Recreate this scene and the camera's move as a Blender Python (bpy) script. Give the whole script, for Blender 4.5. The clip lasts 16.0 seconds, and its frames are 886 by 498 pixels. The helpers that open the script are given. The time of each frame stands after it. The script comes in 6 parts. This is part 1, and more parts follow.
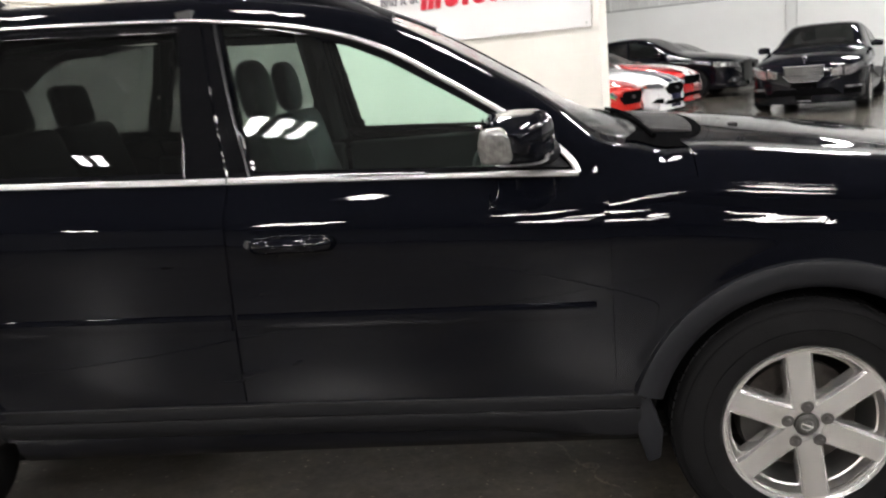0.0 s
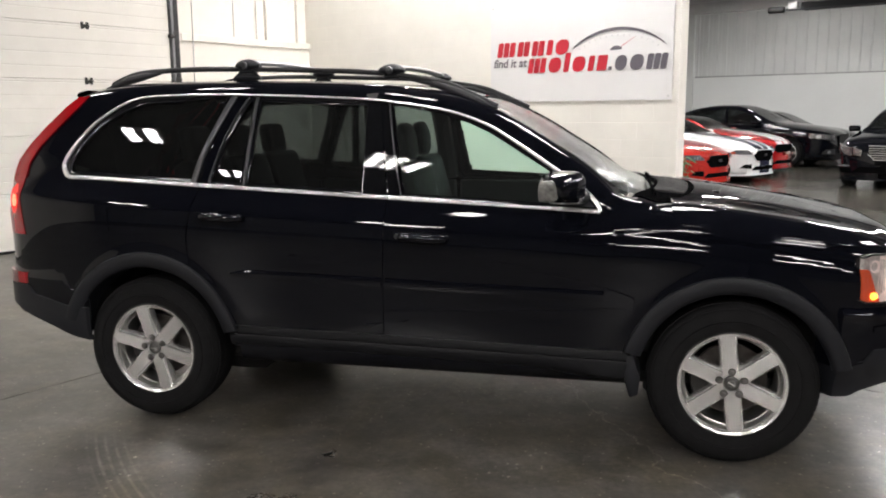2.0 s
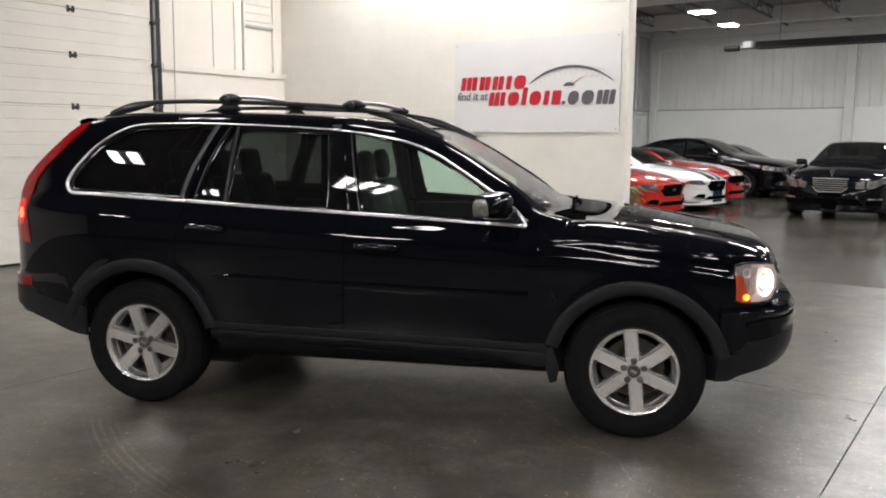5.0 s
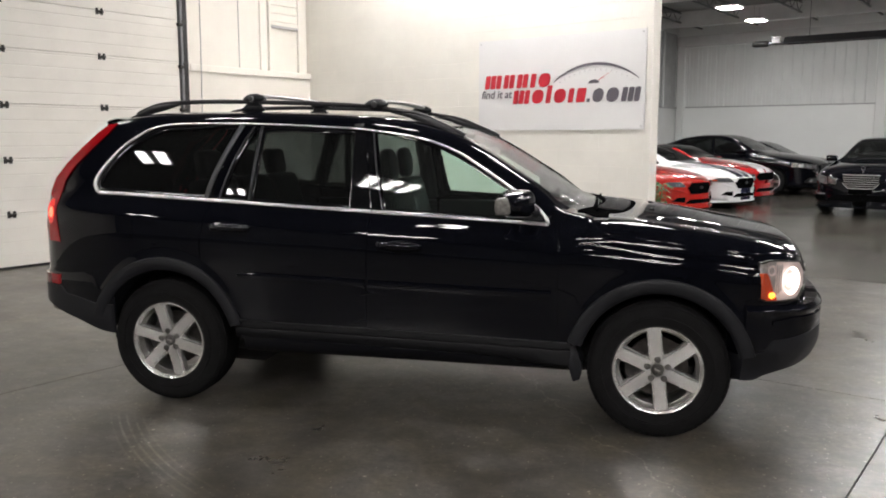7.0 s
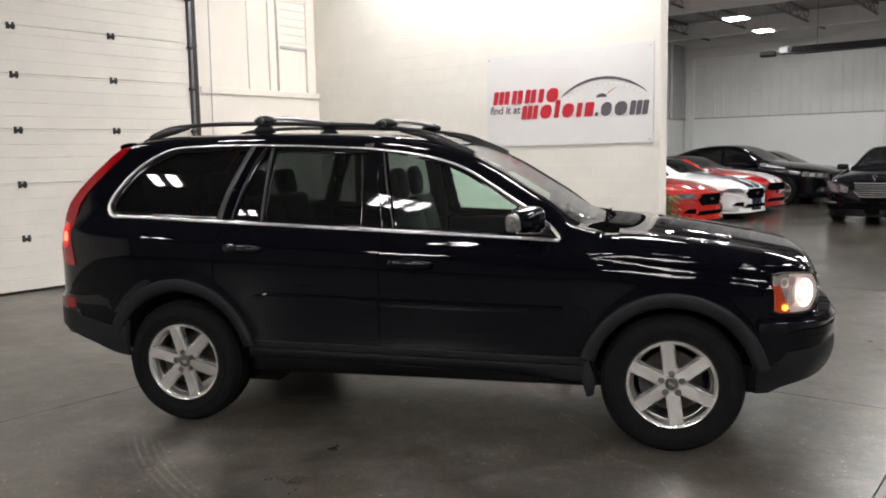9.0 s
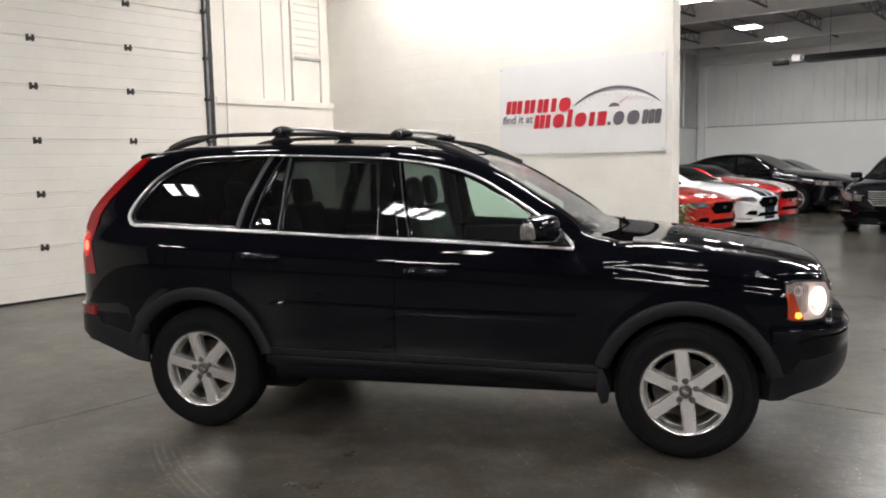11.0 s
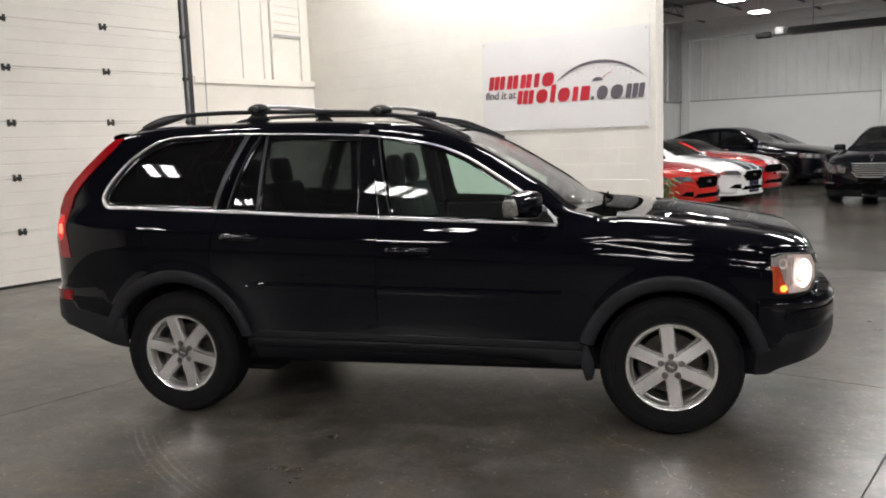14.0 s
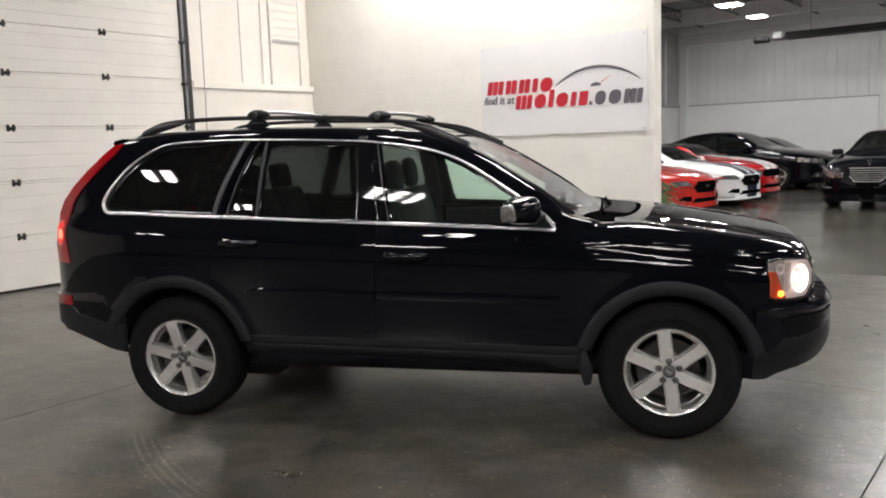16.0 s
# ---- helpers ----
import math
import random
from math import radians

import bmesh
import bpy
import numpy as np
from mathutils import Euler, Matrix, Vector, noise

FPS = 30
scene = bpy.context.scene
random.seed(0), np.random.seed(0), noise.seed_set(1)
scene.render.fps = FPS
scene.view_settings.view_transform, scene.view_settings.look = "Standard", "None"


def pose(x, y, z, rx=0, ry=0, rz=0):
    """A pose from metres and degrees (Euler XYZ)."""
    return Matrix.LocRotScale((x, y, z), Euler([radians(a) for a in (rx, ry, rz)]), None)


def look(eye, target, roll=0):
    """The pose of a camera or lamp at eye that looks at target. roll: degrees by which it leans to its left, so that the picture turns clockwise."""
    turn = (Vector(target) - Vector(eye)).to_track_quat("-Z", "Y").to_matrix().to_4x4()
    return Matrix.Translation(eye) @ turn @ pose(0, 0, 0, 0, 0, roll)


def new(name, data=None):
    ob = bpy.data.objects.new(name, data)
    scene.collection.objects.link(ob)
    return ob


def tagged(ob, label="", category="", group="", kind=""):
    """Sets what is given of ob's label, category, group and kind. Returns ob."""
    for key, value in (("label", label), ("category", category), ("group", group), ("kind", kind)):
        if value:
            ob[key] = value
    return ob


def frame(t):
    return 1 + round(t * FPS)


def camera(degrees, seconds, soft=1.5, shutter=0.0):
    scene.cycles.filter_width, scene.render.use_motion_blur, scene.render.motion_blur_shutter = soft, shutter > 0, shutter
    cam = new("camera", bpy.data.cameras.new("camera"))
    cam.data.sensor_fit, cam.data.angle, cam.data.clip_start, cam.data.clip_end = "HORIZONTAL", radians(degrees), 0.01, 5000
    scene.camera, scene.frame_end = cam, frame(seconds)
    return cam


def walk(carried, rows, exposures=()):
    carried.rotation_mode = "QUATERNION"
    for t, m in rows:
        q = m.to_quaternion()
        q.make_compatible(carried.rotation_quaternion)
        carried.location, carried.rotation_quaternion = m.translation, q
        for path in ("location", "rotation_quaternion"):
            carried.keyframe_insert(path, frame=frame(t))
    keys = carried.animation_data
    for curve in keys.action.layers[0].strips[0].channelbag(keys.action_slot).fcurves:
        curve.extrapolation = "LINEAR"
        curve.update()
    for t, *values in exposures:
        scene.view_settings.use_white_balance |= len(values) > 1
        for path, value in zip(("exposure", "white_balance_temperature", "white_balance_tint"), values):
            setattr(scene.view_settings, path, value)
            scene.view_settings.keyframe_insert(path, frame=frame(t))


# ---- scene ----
cam = camera(56.7, 16.0, soft=1.9, shutter=0.4)
PATH = [
    (0, (0.715, -3.087, 1.415), (0.485, -1.149, 0.98), -5.2),
    (0.2, (0.743, -3.232, 1.437), (0.456, -1.294, 1.036), -4.6),
    (0.5, (0.787, -3.451, 1.468), (0.412, -1.536, 1.029), -4.6),
    (0.75, (0.828, -3.636, 1.489), (0.349, -1.733, 1.102), -3.1),
    (1, (0.87, -3.825, 1.507), (0.308, -1.941, 1.143), -2.0),
    (1.25, (0.909, -4.020, 1.522), (0.367, -2.127, 1.173), -2.1),
    (1.5, (0.937, -4.211, 1.535), (0.421, -2.305, 1.218), -2.1),
    (2, (0.979, -4.532, 1.546), (0.53, -2.611, 1.215), -0.5),
    (2.5, (1.087, -4.753, 1.546), (0.604, -2.84, 1.218), -0.7),
    (3, (1.114, -4.967, 1.558), (0.622, -3.049, 1.28), 0.4),
    (3.5, (1.114, -5.159, 1.559), (0.675, -3.229, 1.268), 1.1),
    (4, (1.18, -5.184, 1.572), (0.746, -3.249, 1.314), 1.2),
    (4.2, (1.216, -5.182, 1.557), (0.802, -3.244, 1.291), 0.7),
    (6.3, (1.27, -5.176, 1.553), (0.89, -3.23, 1.289), 0.3),
    (6.5, (1.272, -5.173, 1.549), (0.867, -3.233, 1.276), 0.1),
    (7, (1.276, -5.18, 1.553), (0.825, -3.25, 1.285), 0.0),
    (7.5, (1.272, -5.172, 1.554), (0.812, -3.243, 1.292), -0.2),
    (8, (1.271, -5.18, 1.553), (0.801, -3.254, 1.284), -0.4),
    (8.5, (1.279, -5.185, 1.563), (0.797, -3.261, 1.303), -0.6),
    (9, (1.278, -5.196, 1.568), (0.8, -3.267, 1.337), -1.1),
    (11.5, (1.271, -5.257, 1.573), (0.758, -3.335, 1.364), -1.2),
    (12, (1.277, -5.257, 1.57), (0.757, -3.338, 1.351), -1.3),
    (12.5, (1.276, -5.222, 1.571), (0.759, -3.303, 1.342), -1.6),
    (13, (1.282, -5.2, 1.563), (0.781, -3.279, 1.318), -1.7),
    (13.5, (1.282, -5.184, 1.561), (0.803, -3.259, 1.304), -1.7),
    (14, (1.278, -5.176, 1.561), (0.805, -3.251, 1.299), -2.0),
    (14.5, (1.28, -5.172, 1.563), (0.807, -3.246, 1.3), -2.1),
    (15, (1.281, -5.176, 1.566), (0.808, -3.251, 1.305), -2.2),
    (15.5, (1.282, -5.185, 1.567), (0.812, -3.258, 1.309), -2.1),
    (16, (1.283, -5.192, 1.569), (0.813, -3.265, 1.317), -2.0),
]
walk(cam, [(t, look(eye, target, roll)) for t, eye, target, roll in PATH],
     exposures=[(0, 0.86), (0.2, 1.2), (0.5, 1.32), (1.0, 1.34), (1.25, 1.22), (1.5, 0.9), (2.0, 0.5), (2.5, 0.3), (3.0, 0.18), (4.2, 0.15), (7.0, 0.22), (16.0, 0.22)])

# ---- light ----
world = bpy.data.worlds.new("hall_air")
scene.world = world
world.use_nodes = True
world.node_tree.nodes["Background"].inputs["Color"].default_value = (0.9, 0.95, 1.0, 1)
world.node_tree.nodes["Background"].inputs["Strength"].default_value = 0.02
LAMP_NEAR, LAMP_FAR = 54.0, 82.0
ROOM = pose(0, 0, 0, 0, 0, -24)


# ---- materials ----
def material(name, color, rough=0.5, metal=0.0, vary=0.0, scale=4.0, bump=0.0, bump_scale=60.0, coat=0.0, rough_vary=0.0,
             emit=0.0, emit_color=None, spec=0.5, piece_vary=0.0):
    m = bpy.data.materials.new(name)
    m.use_nodes = True
    nt = m.node_tree
    b = nt.nodes["Principled BSDF"]
    b.inputs["Base Color"].default_value = (*color, 1)
    b.inputs["Roughness"].default_value = rough
    b.inputs["Metallic"].default_value = metal
    b.inputs["Coat Weight"].default_value = coat
    b.inputs["Coat Roughness"].default_value = 0.015
    b.inputs["Specular IOR Level"].default_value = spec
    if emit:
        b.inputs["Emission Color"].default_value = (*(emit_color or color), 1)
        b.inputs["Emission Strength"].default_value = emit
    geo = nt.nodes.new("ShaderNodeNewGeometry")
    if vary or rough_vary:
        n1 = nt.nodes.new("ShaderNodeTexNoise")
        n1.inputs["Scale"].default_value = scale
        n1.inputs["Detail"].default_value = 6
        n1.inputs["Roughness"].default_value = 0.62
        nt.links.new(geo.outputs["Position"], n1.inputs["Vector"])
        if vary:
            ramp = nt.nodes.new("ShaderNodeMapRange")
            ramp.inputs["From Min"].default_value, ramp.inputs["From Max"].default_value = 0.3, 0.7
            ramp.inputs["To Min"].default_value, ramp.inputs["To Max"].default_value = 1 - vary, 1 + vary
            nt.links.new(n1.outputs["Fac"], ramp.inputs["Value"])
            factor = ramp.outputs["Result"]
            if piece_vary:
                info = nt.nodes.new("ShaderNodeObjectInfo")
                pr = nt.nodes.new("ShaderNodeMapRange")
                pr.inputs["To Min"].default_value, pr.inputs["To Max"].default_value = 1 - piece_vary, 1 + piece_vary
                nt.links.new(info.outputs["Random"], pr.inputs["Value"])
                mul = nt.nodes.new("ShaderNodeMath")
                mul.operation = "MULTIPLY"
                nt.links.new(factor, mul.inputs[0])
                nt.links.new(pr.outputs["Result"], mul.inputs[1])
                factor = mul.outputs[0]
            sc = nt.nodes.new("ShaderNodeVectorMath")
            sc.operation = "SCALE"
            sc.inputs[0].default_value = color
            nt.links.new(factor, sc.inputs["Scale"])
            nt.links.new(sc.outputs["Vector"], b.inputs["Base Color"])
        if rough_vary:
            rr = nt.nodes.new("ShaderNodeMapRange")
            rr.inputs["From Min"].default_value, rr.inputs["From Max"].default_value = 0.3, 0.7
            rr.inputs["To Min"].default_value = max(0.02, rough - rough_vary)
            rr.inputs["To Max"].default_value = min(1, rough + rough_vary)
            nt.links.new(n1.outputs["Fac"], rr.inputs["Value"])
            nt.links.new(rr.outputs["Result"], b.inputs["Roughness"])
    if bump:
        n2 = nt.nodes.new("ShaderNodeTexNoise")
        n2.inputs["Scale"].default_value = bump_scale
        n2.inputs["Detail"].default_value = 4
        nt.links.new(geo.outputs["Position"], n2.inputs["Vector"])
        bp = nt.nodes.new("ShaderNodeBump")
        bp.inputs["Strength"].default_value = bump
        bp.inputs["Distance"].default_value = 0.01
        nt.links.new(n2.outputs["Fac"], bp.inputs["Height"])
        nt.links.new(bp.outputs["Normal"], b.inputs["Normal"])
    return m


def glass(name, tint, ior=1.5, rough=0.01, haze=0.012):
    """Thin glass: tinted see-through with a clear gloss and a dusty veil, added to lift its blacks."""
    m = bpy.data.materials.new(name)
    m.use_nodes = True
    nt = m.node_tree
    nt.nodes.remove(nt.nodes["Principled BSDF"])
    out = nt.nodes["Material Output"]
    tr, gl, fr, mix = (nt.nodes.new("ShaderNode" + k) for k in ("BsdfTransparent", "BsdfGlossy", "Fresnel", "MixShader"))
    tr.inputs["Color"].default_value = (*tint, 1)
    gl.inputs["Roughness"].default_value = rough
    fr.inputs["IOR"].default_value = ior
    nt.links.new(fr.outputs["Fac"], mix.inputs["Fac"])
    nt.links.new(tr.outputs["BSDF"], mix.inputs[1])
    nt.links.new(gl.outputs["BSDF"], mix.inputs[2])
    # pale diffuse share: slight dirt, and haze painted in to lift dark panes
    dusty_veil, film = nt.nodes.new("ShaderNodeBsdfDiffuse"), nt.nodes.new("ShaderNodeMixShader")
    dusty_veil.inputs["Color"].default_value = (0.5, 0.52, 0.52, 1)
    film.inputs["Fac"].default_value = haze
    nt.links.new(mix.outputs["Shader"], film.inputs[1])
    nt.links.new(dusty_veil.outputs["BSDF"], film.inputs[2])
    nt.links.new(film.outputs["Shader"], out.inputs["Surface"])
    return m


def floor_material(name, gloss_lo, gloss_hi):
    """Sealed grey concrete: broad stains, tyre scuffs, a hairline crack, pale grit and uneven polish."""
    base = (0.076, 0.070, 0.0625)
    m = material(name, base, 0.38, spec=0.8)
    nt = m.node_tree
    b = nt.nodes["Principled BSDF"]
    geo = nt.nodes.new("ShaderNodeNewGeometry")

    def tex(scale, detail, lo, hi, a, c, rough=0.6, stretch=None):
        n = nt.nodes.new("ShaderNodeTexNoise")
        n.inputs["Scale"].default_value, n.inputs["Detail"].default_value = scale, detail
        n.inputs["Roughness"].default_value = rough
        src = geo.outputs["Position"]
        if stretch:
            mp = nt.nodes.new("ShaderNodeMapping")
            mp.inputs["Rotation"].default_value, mp.inputs["Scale"].default_value = (0, 0, radians(stretch[0])), (1, stretch[1], 1)
            nt.links.new(src, mp.inputs["Vector"])
            src = mp.outputs["Vector"]
        nt.links.new(src, n.inputs["Vector"])
        return span(n.outputs["Fac"], lo, hi, a, c)

    def span(src, lo, hi, a, c):
        r = nt.nodes.new("ShaderNodeMapRange")
        for k, v in (("From Min", lo), ("From Max", hi), ("To Min", a), ("To Max", c)):
            r.inputs[k].default_value = v
        nt.links.new(src, r.inputs["Value"])
        return r.outputs["Result"]

    def calc(op, a, c):
        x = nt.nodes.new("ShaderNodeMath")
        x.operation = op
        for k, v in enumerate((a, c)):
            if isinstance(v, (int, float)):
                x.inputs[k].default_value = v
            else:
                nt.links.new(v, x.inputs[k])
        return x.outputs[0]

    def times(a, c):
        return calc("MULTIPLY", a, c)

    f = times(tex(0.55, 4, 0.36, 0.64, 0.76, 1.22), tex(2.2, 6, 0.38, 0.64, 0.76, 1.22, 0.62))
    f = times(f, tex(6, 7, 0.40, 0.60, 0.77, 1.19, 0.70))
    f = times(f, tex(17, 5, 0.40, 0.62, 0.80, 1.18, 0.72))
    f = times(f, tex(38, 4, 0.36, 0.64, 0.80, 1.2))
    f = times(f, tex(1.3, 5, 0.50, 0.68, 1.0, 0.58, 0.7, (35, 2.2)))
    f = times(f, tex(7.5, 4, 0.60, 0.72, 1.0, 0.74, 0.6, (20, 2.5)))
    # pale grit and dark specks
    f = times(f, tex(46, 0, 0.772, 0.80, 1.0, 3.6))
    f = times(f, tex(22, 2, 0.665, 0.71, 1.0, 0.45, 0.5, (50, 2.0)))
    # pale tyre scuffs: rings about one turning centre, in one short stretch
    sep = nt.nodes.new("ShaderNodeSeparateXYZ")
    nt.links.new(geo.outputs["Position"], sep.inputs[0])
    dist = nt.nodes.new("ShaderNodeVectorMath")
    dist.operation = "DISTANCE"
    nt.links.new(geo.outputs["Position"], dist.inputs[0])
    dist.inputs[1].default_value = (1.10, 0.65, 0)
    ring = nt.nodes.new("ShaderNodeMath")
    ring.operation = "SINE"
    nt.links.new(times(dist.outputs["Value"], 150.0), ring.inputs[0])
    band = times(span(ring.outputs[0], 0.2, 0.9, 0, 1), times(span(dist.outputs["Value"], 3.09, 3.13, 0, 1), span(dist.outputs["Value"], 3.25, 3.29, 1, 0)))
    reach = times(span(sep.outputs["Y"], -1.15, -1.35, 0, 1), span(sep.outputs["Y"], -1.85, -2.25, 1, 0))
    band = times(times(band, reach), times(tex(14, 5, 0.38, 0.56, 0.1, 1), span(sep.outputs["X"], -0.3, -0.6, 0, 1)))
    f = calc("ADD", f, times(band, 1.15))
    # hairline crack along a bent line
    wob = tex(3.4, 5, 0.2, 0.8, -0.09, 0.09)
    line = calc("ADD", calc("ADD", times(sep.outputs["X"], 0.877), times(sep.outputs["Y"], 0.484)), wob)
    crack = span(calc("ABSOLUTE", calc("SUBTRACT", line, 0.54), 0), 0.0, 0.0055, 2.9, 1.0)
    f = times(f, crack)
    tint = nt.nodes.new("ShaderNodeMix")
    tint.data_type = "RGBA"
    tint.inputs["A"].default_value, tint.inputs["B"].default_value = (*base, 1), (base[0] * 1.04, base[1] * 0.99, base[2] * 0.84, 1)
    nt.links.new(tex(3.3, 5, 0.42, 0.6, 0, 1, 0.65), tint.inputs["Factor"])
    sc = nt.nodes.new("ShaderNodeVectorMath")
    sc.operation = "SCALE"
    nt.links.new(tint.outputs["Result"], sc.inputs[0])
    nt.links.new(f, sc.inputs["Scale"])
    nt.links.new(sc.outputs["Vector"], b.inputs["Base Color"])
    nt.links.new(times(tex(0.9, 5, 0.3, 0.7, gloss_lo, gloss_hi, 0.55), tex(7, 4, 0.3, 0.7, 0.93, 1.08)), b.inputs["Roughness"])
    bp = nt.nodes.new("ShaderNodeBump")
    bp.inputs["Strength"].default_value, bp.inputs["Distance"].default_value = 0.05, 0.004
    nt.links.new(tex(30, 4, 0, 1, 0, 1), bp.inputs["Height"])
    nt.links.new(bp.outputs["Normal"], b.inputs["Normal"])
    return m


PAINT = material("black_clearcoat_paint", (0.0030, 0.0034, 0.0056), 0.5, coat=1.0, spec=0.0)
PAINT.node_tree.nodes["Principled BSDF"].inputs["Coat IOR"].default_value = 1.40
PAINT_GLOSS = material("black_gloss_pillar", (0.006, 0.0062, 0.0075), 0.03, spec=0.5)
CLAD = material("dark_grey_plastic_cladding", (0.0085, 0.0092, 0.0122), 0.5, vary=0.15, scale=30, bump=0.12, bump_scale=420, spec=0.35)
RUBBER = material("tyre_rubber", (0.0078, 0.0077, 0.0082), 0.8, vary=0.25, scale=14, bump=0.1, bump_scale=160, spec=0.15)
RAIL = material("satin_black_rail", (0.016, 0.016, 0.018), 0.32, vary=0.1, scale=20)
RACK = material("silver_anodised_bar", (0.36, 0.36, 0.37), 0.38, metal=0.6, vary=0.06, scale=8)
SEAL = material("black_rubber_seal", (0.006, 0.006, 0.006), 0.6)
CHROME = material("bright_chrome_trim", (0.80, 0.80, 0.81), 0.34, metal=1.0)
MIRROR = material("mirror_glass", (0.9, 0.9, 0.9), 0.02, metal=1.0)
LENS_GREY = material("clear_grey_lens", (0.20, 0.195, 0.185), 0.25, metal=0.3, coat=1.0, vary=0.4, scale=60)
BOLT = material("dark_bolt_steel", (0.17, 0.165, 0.16), 0.32, metal=0.8)
SATIN = material("satin_grey_trim", (0.06, 0.06, 0.063), 0.32, metal=0.5)
CAP = material("grey_centre_cap", (0.12, 0.118, 0.112), 0.35, metal=0.7)
ALLOY = material("silver_alloy_paint", (0.80, 0.79, 0.77), 0.24, metal=0.85, coat=0.5, vary=0.06, scale=6)
BARREL = material("silver_rim_barrel", (0.48, 0.47, 0.45), 0.34, metal=0.9, vary=0.12, scale=12)
STEEL = material("brushed_disc_steel", (0.07, 0.062, 0.056), 0.5, metal=0.8, vary=0.3, scale=30)
DARK = material("dark_underbody", (0.013, 0.013, 0.013), 0.9)
LEATHER = material("black_leather", (0.006, 0.0062, 0.0065), 0.6, spec=0.15, bump=0.15, bump_scale=90)
TRIMGREY = material("dark_cabin_plastic", (0.034, 0.034, 0.035), 0.6)
RED_LENS = material("red_lamp_lens", (0.26, 0.003, 0.007), 0.15, coat=0.3, spec=0.3, emit=0.03, emit_color=(0.8, 0.01, 0.015))
RED_LIT = material("lit_red_bulb", (0.9, 0.05, 0.03), 0.3, emit=4.0, emit_color=(1, 0.08, 0.04))
RED_GLOW = material("glowing_red_lens", (0.5, 0.01, 0.012), 0.2, emit=0.32, emit_color=(1, 0.03, 0.02))
RED_REFLECT = material("red_reflector", (0.3, 0.008, 0.012), 0.15, coat=1.0)
AMBER = material("amber_lamp_lens", (0.62, 0.085, 0.03), 0.2, coat=0.6, emit=0.05, emit_color=(1, 0.14, 0.04))
AMBER_LIT = material("lit_amber_bulb", (1, 0.35, 0.05), 0.3, emit=3.5, emit_color=(1, 0.30, 0.03))
HEAD_LIT = material("lit_headlamp_bulb", (1, 0.93, 0.8), 0.3, emit=9.0, emit_color=(1, 0.90, 0.76))
# these reflectors emit a little, standing in for the bulb's light and bloom
REFLECTOR = material("headlamp_reflector", (0.62, 0.52, 0.50), 0.35, metal=0.3, vary=0.15, scale=30, emit=0.2, emit_color=(1, 0.82, 0.77))
BOWL = material("glowing_reflector_bowl", (0.85, 0.80, 0.76), 0.2, metal=0.7, emit=1.5, emit_color=(1, 0.90, 0.84))
SIDE_REFLECTOR = material("grey_lamp_reflector", (0.42, 0.40, 0.39), 0.3, metal=0.4, vary=0.35, scale=45, coat=0.5, emit=0.05, emit_color=(1, 0.85, 0.8))
SILL = material("dark_sill_plastic", (0.0028, 0.0031, 0.0046), 0.55, vary=0.15, scale=30, bump=0.1, bump_scale=420, spec=0.3)
MATT = material("matt_black_plastic", (0.0032, 0.0032, 0.0035), 0.95, spec=0.0, bump=0.1, bump_scale=300)
CLEAR = glass("clear_lens", (0.94, 0.93, 0.92))
GLASS_FRONT = glass("green_tinted_glass", (0.80, 0.965, 0.90), haze=0.02)
GLASS_REAR = glass("privacy_glass", (0.21, 0.235, 0.23))
GLASS_WIND = glass("windscreen_glass", (0.66, 0.79, 0.72), 1.40, 0.18, 0.02)
FLOOR = floor_material("worn_sealed_concrete", 0.27, 0.38)
FLOOR_FAR = floor_material("glossy_sealed_concrete", 0.15, 0.24)
JOINT = material("dark_joint_filler", (0.03, 0.028, 0.026), 0.8)
BLOCK = material("cream_painted_block", (0.79, 0.775, 0.72), 0.55, vary=0.035, scale=2.5, bump=0.12, bump_scale=70, piece_vary=0.012)
CREAM = material("cream_painted_wall", (0.79, 0.76, 0.70), 0.55, vary=0.04, scale=1.6, bump=0.06, bump_scale=50)
PANEL = material("white_enamel_door_steel", (0.80, 0.775, 0.72), 0.4, vary=0.04, scale=2.0, rough_vary=0.08, bump=0.03, bump_scale=40)
HINGE = material("dull_hinge_steel", (0.05, 0.048, 0.045), 0.5, metal=0.6)
GALV = material("dull_galvanised_steel", (0.20, 0.205, 0.215), 0.45, metal=0.5, vary=0.15, scale=6)
TRACK = material("black_track_rubber", (0.012, 0.012, 0.013), 0.55)
FARWALL = material("off_white_liner_panel", (0.74, 0.75, 0.735), 0.45, vary=0.05, scale=0.8, bump=0.02)
FARLOW = material("white_smooth_wall_panel", (0.86, 0.87, 0.855), 0.4, vary=0.03, scale=0.7, bump=0.02)
# walls added out of view to close the hall; grey set for paint reflections
CLOSING = material("unseen_closing_wall", (0.15, 0.15, 0.155), 0.6, vary=0.15, scale=1.0)
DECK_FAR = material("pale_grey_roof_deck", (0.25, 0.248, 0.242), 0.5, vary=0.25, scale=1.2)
# near deck is out of view; darkened so the car's paint reflects black
DECK_DARKENED = material("darkened_roof_deck", (0.09, 0.09, 0.092), 0.6, vary=0.2, scale=1.2)
BEAM = material("dark_grey_steel_beam", (0.12, 0.12, 0.122), 0.5, vary=0.2, scale=3)
PALEBEAM = material("glossy_white_beam_paint", (0.70, 0.70, 0.69), 0.28, vary=0.06, scale=3)
LIGHTBEAM = material("pale_grey_painted_steel", (0.42, 0.42, 0.42), 0.45, vary=0.12, scale=3)
LED_NEAR = material("lit_diffuser", (1, 1, 1), 0.4, emit=LAMP_NEAR, emit_color=(1, 0.955, 0.93))
LED_FAR = material("lit_cool_diffuser", (1, 1, 1), 0.4, emit=LAMP_FAR, emit_color=(1.0, 0.985, 0.97))
